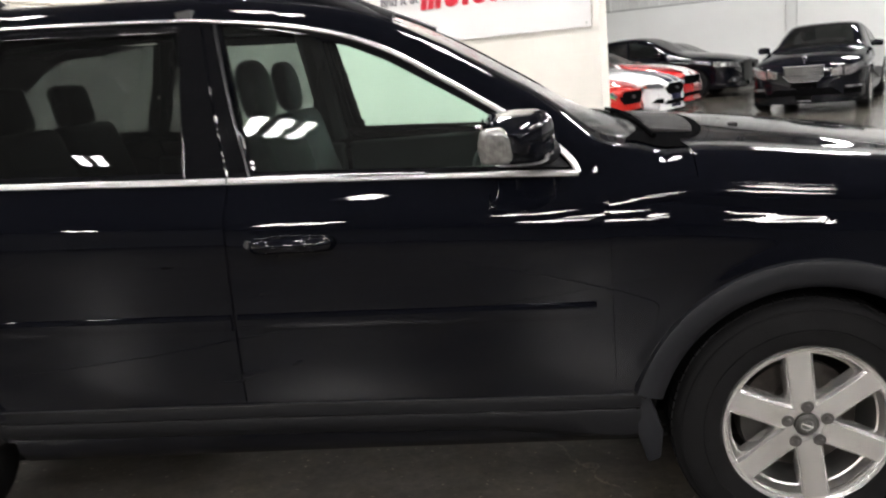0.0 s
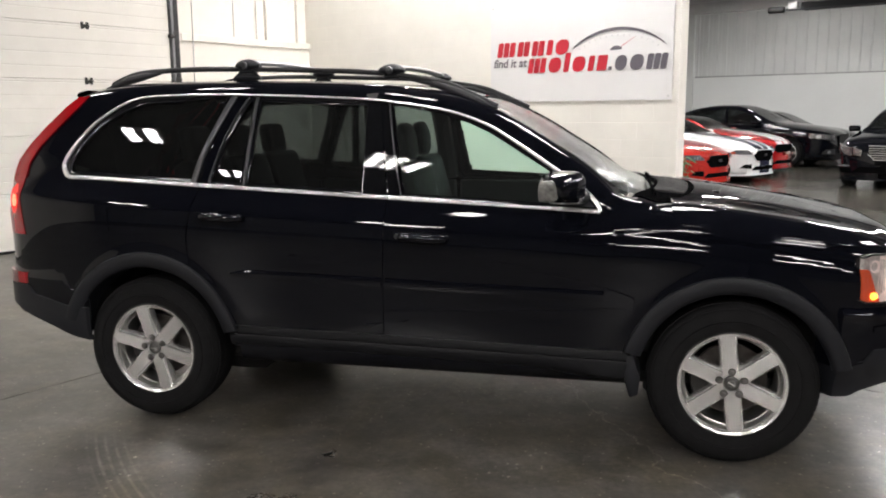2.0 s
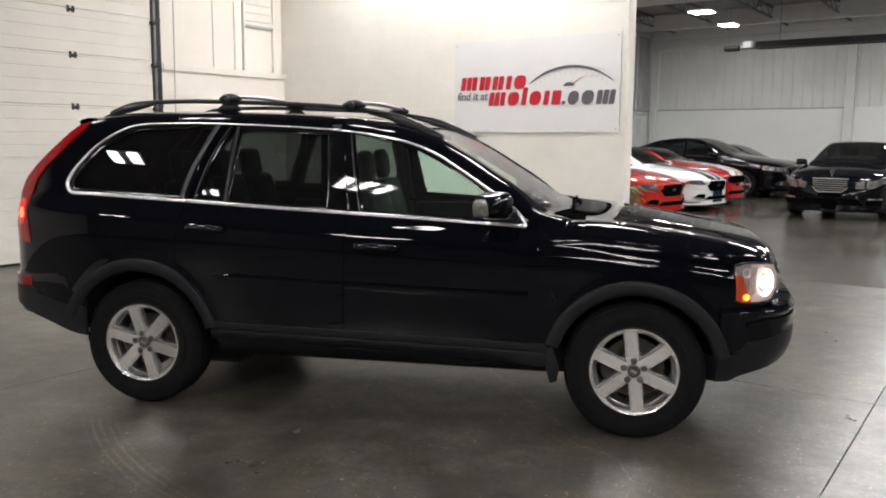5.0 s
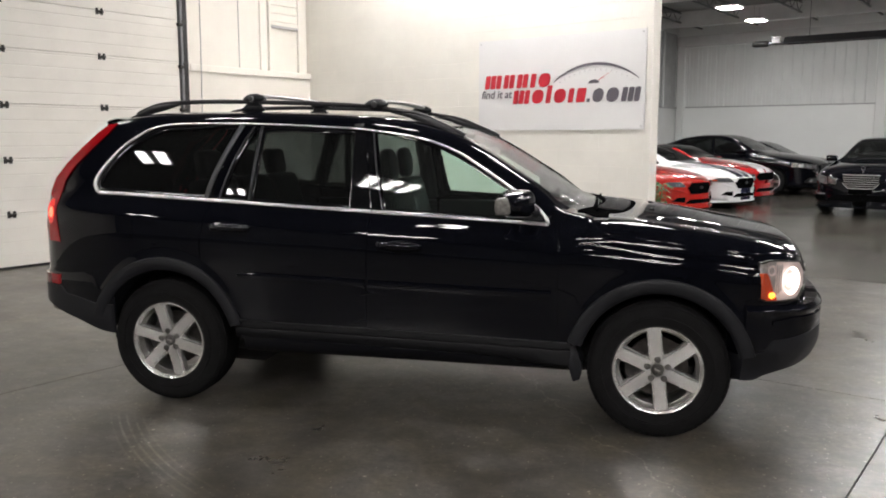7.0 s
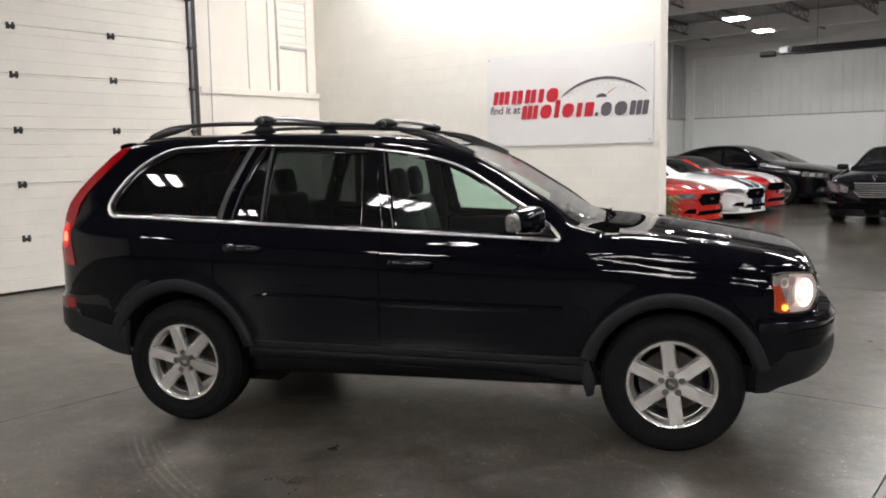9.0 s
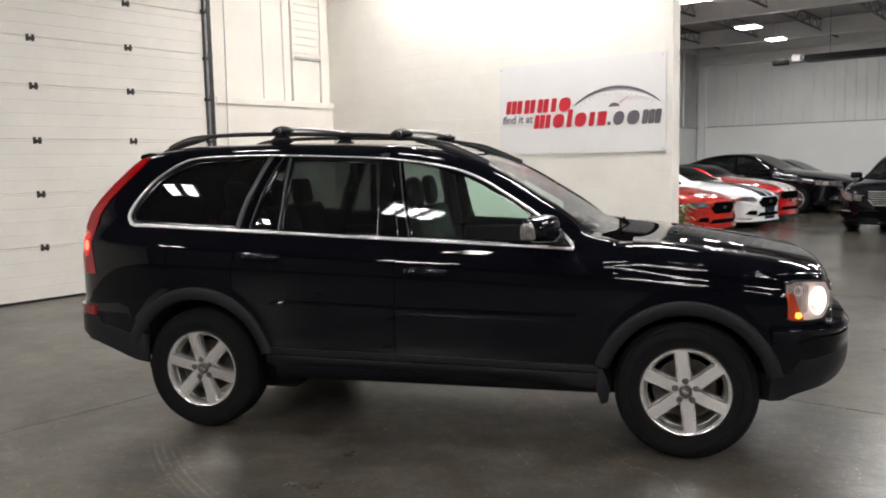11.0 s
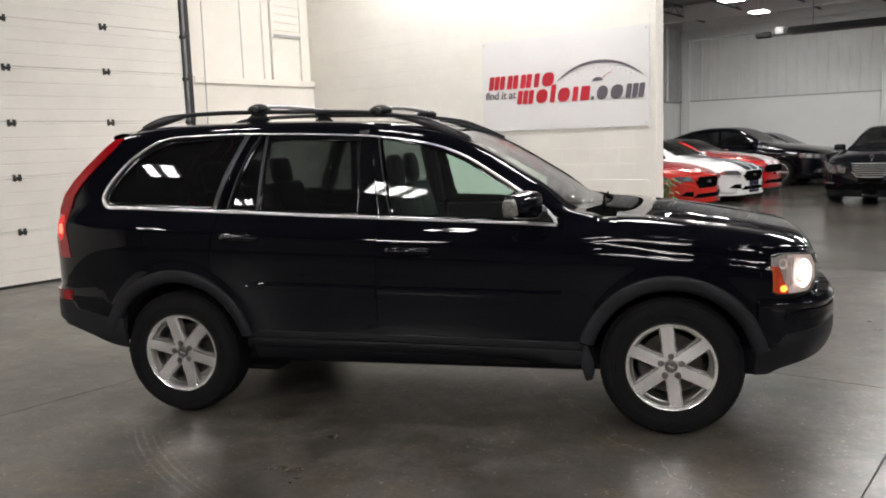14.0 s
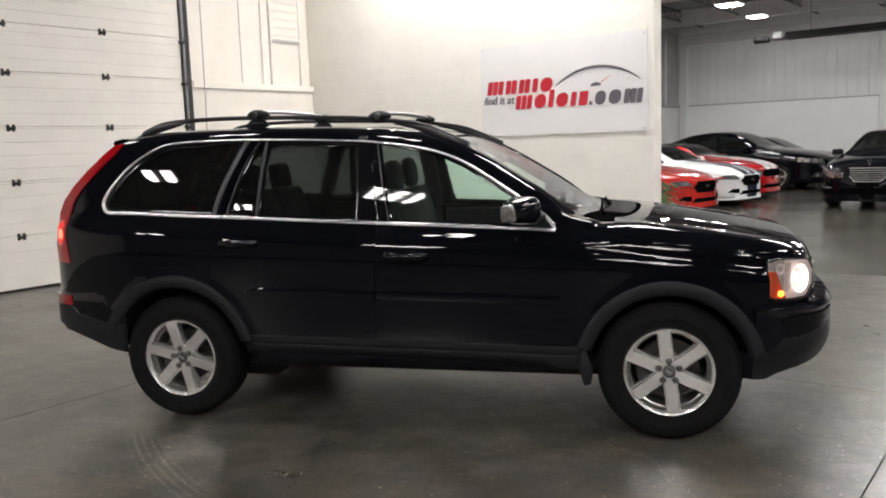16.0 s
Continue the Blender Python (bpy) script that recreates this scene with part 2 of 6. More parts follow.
HOUSING = material("white_lamp_housing", (0.7, 0.7, 0.7), 0.4)
BANNER = material("white_banner_vinyl", (0.735, 0.735, 0.735), 0.35, vary=0.02, scale=2, bump=0.02, bump_scale=9)
INK_RED = material("red_print", (0.50, 0.018, 0.035), 0.4)
INK_GREY = material("grey_print", (0.115, 0.105, 0.125), 0.4)
INK_FAINT = material("pale_grey_print", (0.45, 0.44, 0.46), 0.4)


# ---- mesh helpers ----
def finish(name, bm, mat, parent=None, label="", smooth=40, mats=()):
    bmesh.ops.recalc_face_normals(bm, faces=bm.faces)
    me = bpy.data.meshes.new(name)
    for e in bm.edges:
        if len(e.link_faces) != 2 or e.calc_face_angle(0) > radians(smooth):
            e.smooth = False
    for f in bm.faces:
        f.smooth = True
    bm.to_mesh(me)
    bm.free()
    for mt in (mat, *mats):
        me.materials.append(mt)
    ob = new(name, me)
    if parent is not None:
        ob.parent = parent
    if label:
        ob["label"] = label
    return ob


def part(name, bm, mat, parent, label="", smooth=40, mats=()):
    return finish(name, bm, mat, parent, label, smooth, mats)


def thing(name, label, category, group="", kind="", m=None):
    ob = new(name)
    ob.empty_display_size = 0.1
    tagged(ob, label, category, group, kind)
    if m is not None:
        ob.matrix_basis = m
    return ob


def box(x0, x1, y0, y1, z0, z1, bevel=0.0, bm=None, seg=1):
    own = bmesh.new()
    vs = [own.verts.new((x, y, z)) for x in (x0, x1) for y in (y0, y1) for z in (z0, z1)]
    for q in ((0, 1, 3, 2), (4, 6, 7, 5), (0, 4, 5, 1), (2, 3, 7, 6), (0, 2, 6, 4), (1, 5, 7, 3)):
        own.faces.new([vs[i] for i in q])
    bmesh.ops.recalc_face_normals(own, faces=own.faces)
    if bevel:
        bmesh.ops.bevel(own, geom=own.edges[:], offset=bevel, segments=seg, profile=0.5, affect="EDGES")
    return own if bm is None else join(bm, own)


def join(bm, other):
    me = bpy.data.meshes.new("tmp")
    other.to_mesh(me)
    other.free()
    bm.from_mesh(me)
    bpy.data.meshes.remove(me)
    return bm


def moved(bm, m):
    bmesh.ops.transform(bm, matrix=m, verts=bm.verts)
    return bm


def grid_mesh(rows, closed_u=False, closed_v=False, bm=None, keep=None):
    """Quads through a table of points; keep(i, j) says which quads stay."""
    bm = bm or bmesh.new()
    vs = [[bm.verts.new(p) for p in row] for row in rows]
    nu, nv = len(rows), len(rows[0])
    for i in range(nu if closed_u else nu - 1):
        for j in range(nv if closed_v else nv - 1):
            if keep is None or keep(i, j):
                q = [vs[i][j], vs[(i + 1) % nu][j], vs[(i + 1) % nu][(j + 1) % nv], vs[i][(j + 1) % nv]]
                try:
                    bm.faces.new(q)
                except ValueError:
                    pass
    bmesh.ops.delete(bm, geom=[v for v in bm.verts if not v.link_faces], context="VERTS")
    return bm


def lathe(profile, n=48, axis="y", bm=None, arc=None):
    """Turn (radius, along) points round an axis."""
    a0, a1 = arc or (0, 2 * math.pi)
    rows = []
    for k in range(n if arc is None else n + 1):
        a = a0 + (a1 - a0) * k / n
        row = []
        for r, h in profile:
            c, s = r * math.cos(a), r * math.sin(a)
            row.append((c, h, s) if axis == "y" else (c, s, h) if axis == "z" else (h, c, s))
        rows.append(row)
    return grid_mesh(rows, closed_u=arc is None, bm=bm)


def tube(path, radius, n=10, flat=1.0, bm=None, caps=True):
    """A round or flattened bar along a path."""
    pts = [Vector(p) for p in path]
    rows = []
    for i, p in enumerate(pts):
        d = (pts[min(i + 1, len(pts) - 1)] - pts[max(i - 1, 0)]).normalized()
        side = d.cross(Vector((0, 0, 1)))
        side = side.normalized() if side.length > 1e-3 else Vector((1, 0, 0))
        up = side.cross(d).normalized()
        r = radius[i] if isinstance(radius, (list, tuple)) else radius
        rows.append([p + side * r * math.cos(2 * math.pi * k / n) + up * r * flat * math.sin(2 * math.pi * k / n) for k in range(n)])
    own = grid_mesh(rows, closed_v=True)
    if caps:
        own.verts.ensure_lookup_table()
        own.faces.new(own.verts[:n])
        own.faces.new(own.verts[-n:])
    return own if bm is None else join(bm, own)


def prism(outline, depth, axis="y", at=0.0, bevel=0.0, seg=2):
    """A flat outline given depth along an axis."""
    bm = bmesh.new()
    make = {"y": lambda a, b, h: (a, h, b), "x": lambda a, b, h: (h, a, b), "z": lambda a, b, h: (a, b, h)}[axis]
    f = bm.faces.new([bm.verts.new(make(a, b, at)) for a, b in outline])
    ex = bmesh.ops.extrude_face_region(bm, geom=[f])
    vec = Vector(make(0, 0, depth)) - Vector(make(0, 0, 0))
    bmesh.ops.translate(bm, verts=[v for v in ex["geom"] if isinstance(v, bmesh.types.BMVert)], vec=vec)
    bmesh.ops.recalc_face_normals(bm, faces=bm.faces)
    if bevel:
        bmesh.ops.bevel(bm, geom=bm.edges[:], offset=bevel, segments=seg, profile=0.5, affect="EDGES")
    return bm


class curve:
    """A smooth curve through points that never overshoots; it may go on as a formula."""

    def __init__(self, *pts):
        xs, ys = np.array([p[0] for p in pts], float), np.array([p[1] for p in pts], float)
        h = np.diff(xs)
        d = np.diff(ys) / h
        m = np.zeros(len(xs))
        for i in range(1, len(xs) - 1):
            if d[i - 1] * d[i] > 0:
                m[i] = 2 * d[i - 1] * d[i] / (d[i - 1] + d[i])
        m[0], m[-1] = d[0], d[-1]
        self.xs, self.ys, self.h, self.m = xs, ys, h, m
        self.ends, self.more = (xs[0], xs[-1]), None

    def then(self, start, stop, formula):
        self.more, self.ends = (start, formula), (self.xs[0], stop)
        return self

    def __call__(self, x):
        x = min(max(x, self.ends[0]), self.ends[1])
        if self.more and x >= self.more[0]:
            return float(self.more[1](x))
        xs, ys, h, m = self.xs, self.ys, self.h, self.m
        x = min(x, xs[-1])
        i = int(min(max(np.searchsorted(xs, x) - 1, 0), len(xs) - 2))
        t = (x - xs[i]) / h[i]
        return float((2 * t**3 - 3 * t**2 + 1) * ys[i] + (t**3 - 2 * t**2 + t) * h[i] * m[i] + (3 * t**2 - 2 * t**3) * ys[i + 1] + (t**3 - t**2) * h[i] * m[i + 1])


def spline(keys, n):
    """A Catmull-Rom line through key points, n steps a span."""
    k = [np.array(p, float) for p in keys]
    k = [2 * k[0] - k[1], *k, 2 * k[-1] - k[-2]]
    out = []
    for i in range(1, len(k) - 2):
        a, b, c, d = k[i - 1:i + 3]
        for s in range(n):
            t = s / n
            out.append(0.5 * (2 * b + (c - a) * t + (2 * a - 5 * b + 4 * c - d) * t * t + (3 * b - a - 3 * c + d) * t**3))
    out.append(k[-2])
    return out


def even_spline(keys, n):
    """A centripetal Catmull-Rom line, for key points at uneven distances."""
    k = [np.array(p, float) for p in keys]
    k = [2 * k[0] - k[1], *k, 2 * k[-1] - k[-2]]
    out = []
    for i in range(1, len(k) - 2):
        p = k[i - 1:i + 3]
        t = [0.0]
        for a, b in zip(p, p[1:]):
            t.append(t[-1] + max(float(np.hypot(*(b - a))), 1e-5) ** 0.5)
        for s in range(n):
            u = t[1] + (t[2] - t[1]) * s / n
            a = [((t[j + 1] - u) * p[j] + (u - t[j]) * p[j + 1]) / (t[j + 1] - t[j]) for j in range(3)]
            b = [((t[j + 2] - u) * a[j] + (u - t[j]) * a[j + 1]) / (t[j + 2] - t[j]) for j in range(2)]
            out.append(((t[2] - u) * b[0] + (u - t[1]) * b[1]) / (t[2] - t[1]))
    out.append(k[-2])
    return out


def eased(f, width=0.09):
    """The same curve with its bends spread out, less so towards its ends."""
    ends = f.ends

    def g(x):
        w = min(width, max(0.5 * min(x - ends[0], ends[1] - x), 0.004))
        if ends[1] - x < 0.35:
            w = min(w, 0.03)
        return sum(c * f(x + w * d) for d, c in ((-1, 0.06), (-0.67, 0.11), (-0.33, 0.2), (0, 0.26), (0.33, 0.2), (0.67, 0.11), (1, 0.06)))
    return g


def inside(x, z, poly):
    hit = False
    for i in range(len(poly)):
        (x0, z0), (x1, z1) = poly[i - 1], poly[i]
        if (z0 > z) != (z1 > z) and x < (x1 - x0) * (z - z0) / (z1 - z0) + x0:
            hit = not hit
    return hit


def smooth01(x, a, b):
    t = min(max((x - a) / (b - a), 0), 1)
    return t * t * (3 - 2 * t)

# ---- the hall ----
def structure(name, bm, mat, label, category, smooth=30):
    ob = finish(name, bm, mat, smooth=smooth)
    ob.matrix_basis = ROOM
    return tagged(ob, label, category, kind="structure")


U_DOOR, V_WALL, U_END, WALL_T = -6.70, 5.35, -0.81, 0.22
U_FAR, V_FAR, U_RIGHT, V_BACK, CEIL = -8.25, 25.0, 16.0, -22.0, 5.7

structure("ceiling", box(U_FAR, U_RIGHT, V_BACK, V_WALL + 0.1, CEIL, CEIL + 0.15), DECK_DARKENED, "unseen steel roof deck over the near bay, darkened for the car's reflections", "ceiling")
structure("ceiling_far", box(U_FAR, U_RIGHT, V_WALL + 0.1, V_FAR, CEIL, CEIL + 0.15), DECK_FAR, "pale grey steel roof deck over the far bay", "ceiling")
structure("wall_west", box(U_DOOR - 0.3, U_DOOR - 0.06, V_BACK, V_WALL, 0, CEIL), CREAM, "cream painted outer wall behind the overhead door", "wall")
structure("wall_south", box(U_DOOR - 0.3, U_RIGHT, V_BACK - 0.3, V_BACK, 0, CEIL), CLOSING, "unseen closing wall, its dark grey set for the car's reflections", "wall")
structure("wall_east", box(U_RIGHT, U_RIGHT + 0.3, V_BACK, V_FAR, 0, CEIL), CLOSING, "unseen closing wall, its dark grey set for the car's reflections", "wall")
dividing = structure("wall_dividing", box(U_DOOR - 0.3, U_END, V_WALL + 0.006, V_WALL + WALL_T, 0, CEIL), CREAM,
                     "cream painted concrete block wall with a free end", "wall")
structure("wall_far_west", box(U_FAR - 0.3, U_FAR, V_WALL + WALL_T, V_FAR, 0, CEIL), FARWALL, "off-white lined side wall of the far bay", "wall")
structure("wall_far_north", box(U_FAR - 0.3, U_RIGHT, V_FAR, V_FAR + 0.3, 0, CEIL), FARLOW, "off-white wall behind the parked cars", "wall")

# lower wall beside the door, its ledge and the recess above it
structure("wall_lower", box(U_DOOR - 0.06, U_DOOR, 3.03, V_WALL, 0, 2.49), CREAM, "cream painted lower wall beside the overhead door", "wall")
structure("wall_ledge", box(U_DOOR - 0.06, U_DOOR + 0.035, 3.03, V_WALL, 2.49, 2.585, 0.004), CREAM, "cream painted ledge along the wall", "ledge")
structure("wall_header", box(U_DOOR - 0.06, U_DOOR, V_BACK, 3.06, 4.3, CEIL), CREAM, "cream painted wall over the overhead door", "wall")
structure("trim", box(U_DOOR - 0.06, U_DOOR - 0.030, 4.36, 4.508, 2.585, CEIL, 0.01), CREAM, "cream painted upright post on the ledge", "post")
structure("trim_seam", box(U_DOOR - 0.06, U_DOOR - 0.052, 3.966, 3.974, 2.6, CEIL), LIGHTBEAM, "thin upright seam in the cream wall lining", "seam")


def vent_window():
    w = thing("window_1", "cream painted window frame with a slatted shutter above a blank pane", "window", kind="structure", m=ROOM)
    u = U_DOOR
    part("window_frame", box(u - 0.06, u + 0.004, 4.512, 4.552, 2.585, CEIL, 0.004), CREAM, w)
    part("window_frame", box(u - 0.06, u + 0.004, 5.115, 5.152, 2.585, CEIL, 0.004), CREAM, w)
    # grey strip standing in for the shadow under the rail
    part("rail_shade_strip", box(u - 0.058, u + 0.004, 4.552, 5.115, 3.245, 3.285, 0.004), LIGHTBEAM, w)
    part("window_rail", box(u - 0.058, u + 0.0, 4.552, 5.115, 3.285, 3.34, 0.004), CREAM, w)
    part("pane", box(u - 0.056, u - 0.04, 4.552, 5.115, 2.585, 3.245), CREAM, w, "blank painted panel")
    for k in range(9):
        z = 3.345 + 0.125 * k
        bm = prism([(u - 0.05, z), (u - 0.016, z + 0.004), (u - 0.022, z + 0.123), (u - 0.05, z + 0.123)], 0.561, axis="y", at=4.553)
        part("slat", bm, CREAM, w)
    return w


vent_window()


# ---- overhead door ----
def overhead_door():
    d = thing("overhead_door", "closed white sectional overhead door with ribbed steel panels", "overhead door", kind="structure", m=ROOM)
    v0, v1 = -3.35, 2.86
    z_low = 0.02
    for k in range(7):
        h = 0.645 if k < 4 else 0.563
        bm = bmesh.new()
        outline = [(0.002, 0), (0.008, 0.005)]
        for r in range(4):
            z = 0.155 * r
            outline += [(0.008, z + 0.137), (0.0045, z + 0.141), (0.0045, z + 0.147), (0.0085, z + 0.152), (0.008, z + 0.160)]
        outline = [p for p in outline if p[1] < h - 0.012] + [(0.008, h - 0.008), (0.002, h - 0.003), (-0.04, h - 0.003), (-0.04, 0)]
        rows = [[(U_DOOR + a, v, b + z_low) for a, b in outline] for v in (v0, v1)]
        grid_mesh(rows, closed_v=True, bm=bm)
        bm.faces.new([v for v in bm.verts if abs(v.co.y - v0) < 1e-5])
        bm.faces.new([v for v in bm.verts if abs(v.co.y - v1) < 1e-5])
        part("door_section", bm, PANEL, d)
        for j in range(5):
            v = 1.705 - 1.26 * j
            z = z_low + h - 0.015
            bm = box(U_DOOR + 0.008, U_DOOR + 0.018, v - 0.05, v - 0.014, z - 0.042, z + 0.04, 0.003)
            box(U_DOOR + 0.008, U_DOOR + 0.018, v + 0.014, v + 0.05, z - 0.042, z + 0.04, 0.003, bm)
            box(U_DOOR + 0.008, U_DOOR + 0.014, v - 0.014, v + 0.014, z - 0.03, z - 0.006, 0.002, bm)
            join(bm, moved(lathe([(0.0, -0.05), (0.012, -0.05), (0.012, 0.05), (0.0, 0.05)], 10), pose(U_DOOR + 0.022, v, z)))
            part("hinge", bm, HINGE, d, "dark steel hinge")
        z_low += h
    part("bottom_seal", box(U_DOOR - 0.03, U_DOOR + 0.012, v0, v1, 0.0, 0.03, 0.004), SEAL, d)
    return d


overhead_door()


def door_track():
    t = thing("door_track", "upright door track with a black rubber seal and steel brackets", "door track", kind="structure", m=ROOM)
    u = U_DOOR
    part("track", box(u - 0.03, u + 0.05, 2.878, 2.918, 0, CEIL - 0.4, 0.006), GALV, t, "dull galvanised channel")
    part("jamb_seal", box(u - 0.03, u + 0.045, 2.922, 2.992, 0, CEIL - 0.4, 0.006), TRACK, t, "black rubber jamb seal")
    part("jamb_strip", box(u - 0.03, u + 0.03, 2.996, 3.026, 0, CEIL - 0.4, 0.004), CREAM, t)
    for z in (0.7, 1.3, 1.94, 2.53, 3.1, 3.75):
        bm = box(u + 0.02, u + 0.075, 2.83, 2.90, z - 0.02, z + 0.025, 0.004)
        join(bm, moved(lathe([(0, -0.02), (0.025, -0.02), (0.025, 0.02), (0, 0.02)], 12), pose(u + 0.06, 2.86, z)))
        part("roller", bm, HINGE, t)
        part("bracket", box(u + 0.046, u + 0.054, 2.90, 2.99, z + 0.03, z + 0.07, 0.003), HINGE, t)
    return t


door_track()
wire = finish("pull_cord", tube([(U_DOOR + 0.06, 3.205 - 0.06 * s * s, 4.6 - 4.2 * s) for s in np.linspace(0, 1, 12)], 0.007, 6), LIGHTBEAM)
wire.matrix_basis = ROOM
tagged(wire, "thin grey pull cord hanging beside the overhead door", "cord")


# ---- banner ----
BAN_L, BAN_R, BAN_B, BAN_T = -3.335, -0.885, 1.655, 2.865


def banner_sign():
    b = thing("banner_sign", "white banner with red and grey print on the block wall", "banner", m=ROOM)
    v = V_WALL - 0.008
    rows = []
    for i in range(25):
        row = []
        for j in range(13):
            s, t = i / 24, j / 12
            row.append((BAN_L + (BAN_R - BAN_L) * s, v - 0.006 - 0.004 * noise.noise((s * 5, t * 3, 0)), BAN_B + (BAN_T - BAN_B) * t))
        rows.append(row)
    bm = grid_mesh(rows)
    ex = bmesh.ops.extrude_face_region(bm, geom=bm.faces[:])
    for e in ex["geom"]:
        if isinstance(e, bmesh.types.BMVert):
            e.co.y = v + 0.006
    part("banner_sheet", bm, BANNER, b)
    y = v - 0.0125

    def bar(x0, x1, z0, z1, mat, lean=0.16, round_=0.012, name="printed_bar"):
        o = []
        for a, c in ((x0, z0), (x1, z0), (x1, z1), (x0, z1)):
            o.append((a + lean * (c - 2.0), c))
        bm = prism(o, 0.002, "y", y)
        es = [e for e in bm.edges if abs((e.verts[0].co - e.verts[1].co).y) > 0.001]
        bmesh.ops.bevel(bm, geom=es, offset=round_, segments=3, profile=0.5, affect="EDGES")
        part(name, bm, mat, b)

    # the dealer's two-line mark as slanted bars, stem by stem; 0 is a gap, a minus sign a taller stem
    def line(x, x_end, z0, z1, widths, mat):
        k = (x_end - x) / sum(abs(w) or 0.35 for w in widths)
        for w in widths:
            if w:
                bar(x + 0.006, x + abs(w) * k - 0.006, z0, z1 + (0.05 if w < 0 else 0), mat, round_=0.07 if abs(w) > 1.8 else 0.018)
            x += (abs(w) or 0.35) * k

    line(-3.275, -2.245, 2.215, 2.395, (1, 1, 1, 0, 1, 1, 0, 1, 1, 0, 1, 0, 2.1), INK_RED)
    line(-2.785, -1.695, 2.005, 2.185, (1, 1, 1, 0, 2.1, 0, -1.0, 0, 2.1, 0, 1, 0, 1.6), INK_RED)
    bar(-1.675, -1.63, 2.005, 2.05, INK_GREY, round_=0.008)
    line(-1.605, -0.955, 2.0, 2.175, (1.9, 0, 2.1, 0, 1, 1, 1), INK_GREY)
    # small line of lettering
    cu = bpy.data.curves.new("lettering", "FONT")
    cu.body, cu.size, cu.extrude, cu.shear, cu.offset = "find it at", 0.146, 0.0008, 0.15, 0.0028
    tmp = new("tmp_text", cu)
    bpy.context.view_layer.update()
    me = bpy.data.meshes.new_from_object(tmp.evaluated_get(bpy.context.evaluated_depsgraph_get()))
    bpy.data.objects.remove(tmp)
    me.materials.append(INK_GREY)
    tx = new("lettering", me)
    tx.parent = b
    tx.matrix_basis = pose(-3.285, y - 0.001, 2.090, 90, 0, 0)
    # dial arc, ticks and needle
    rows = []
    c = (-1.557, 1.44)
    for k in range(41):
        a = radians(125.6 - 71 * k / 40)
        w = 0.034 * math.sin(math.pi * k / 40) ** 0.6 + 0.002
        rows.append([(c[0] + (1.02 + q) * math.cos(a), yy, c[1] + (1.02 + q) * math.sin(a)) for q, yy in ((0, y), (w, y), (w, y + 0.004), (0, y + 0.004))])
    part("dial_arc", grid_mesh(rows, closed_v=True), INK_GREY, b)
    for k in range(15):
        a = radians(121 - 62 * k / 14)
        bm = box(-0.003, 0.003, 0, 0.002, -0.012, 0.012)
        part("dial_tick", moved(bm, pose(c[0] + 0.965 * math.cos(a), y, c[1] + 0.965 * math.sin(a), 0, math.degrees(math.pi / 2 - a), 0)), INK_FAINT, b)
    part("dial_hub", prism([(-1.655, 2.235), (-1.50, 2.24), (-1.51, 2.265), (-1.55, 2.285), (-1.60, 2.283), (-1.64, 2.262)], 0.002, "y", y), INK_GREY, b)
    part("dial_needle", prism([(-1.52, 2.262), (-1.335, 2.378), (-1.49, 2.292)], 0.002, "y", y - 0.0005), INK_RED, b)
    for a in (BAN_L + 0.04, BAN_R - 0.04):
        for c in (BAN_B + 0.04, BAN_T - 0.04):
            part("grommet", moved(lathe([(0.005, 0.0), (0.006, -0.003), (0.011, -0.003), (0.012, 0.0)], 14), pose(a, y, c)), LIGHTBEAM, b)
    return b


banner_sign()


# ---- lamps ----
def lamp_fixture(u, v, z, mat, group, label, turn=0.0, panels=2, long=1.2, wide=0.2, pitch=0.36):
    l = thing("ceiling_lamp", label, "ceiling lamp", group, m=ROOM @ pose(u, v, z, 0, 0, turn))
    w = pitch * (panels - 1) / 2 + wide / 2 + 0.05
    h = long / 2
    part("housing", box(-w, w, -h - 0.04, h + 0.04, 0.012, 0.07, 0.01), HOUSING, l)
    for k in range(panels):
        x = pitch * (k - (panels - 1) / 2)
        part("diffuser", box(x - wide / 2, x + wide / 2, -h, h, 0.0, 0.011, 0.002), mat, l, "lit white diffuser")
    for s in (-w + 0.06, w - 0.06):
        part("hanger", tube([(s, 0, 0.07), (s, 0, CEIL - z)], 0.006, 6), LIGHTBEAM, l)
    return l


NEAR_LABEL = "lit white panel lamp hanging from the dark roof"
for u, v, n, size in ((-2.88, -8.95, 2, 1.75), (1.62, -9.95, 3, 2.3), (6.1, -8.9, 2, 2.4), (-1.5, -17.0, 2, 2.8), (7.3, -13.6, 2, 2.4), (-4.2, -2.2, 2, 0.5), (-2.3, -1.9, 2, 0.5),
                      (0.0, -1.2, 2, 0.5), (3.2, -5.4, 2, 0.5), (5.3, -6.2, 2, 0.5), (6.9, -5.2, 2, 1.2), (5.1, -2.6, 2, 0.5), (9.5, -3.5, 2, 2.4), (-4.45, 4.55, 2, 1.35), (-2.0, 4.1, 2, 1.7), (1.2, 1.7, 2, 1.6), (4.4, 3.2, 2, 1.6),
                      (9.5, 2.4, 2, 2.4), (5.5, 7.0, 2, 2.4)):
    lamp_fixture(u, v, 5.15, LED_NEAR, "near bay lamps", NEAR_LABEL, 0, n, size)
for u, v, size in ((-4.45, 21.4, 0.45), (-4.3, 18.5, 0.55), (-4.0, 13.6, 1.4), (1.5, 20.0, 1.4), (1.5, 14.0, 1.4), (1.5, 9.0, 1.4), (-4.8, 9.0, 1.4), (6.5, 20.0, 1.4), (6.5, 14.0, 1.4), (6.5, 9.0, 1.4)):
    lamp_fixture(u, v, 5.0, LED_FAR, "far bay lamps", "lit cool white panel lamp under the far bay roof", 90, 2, size, 0.2, 0.32)

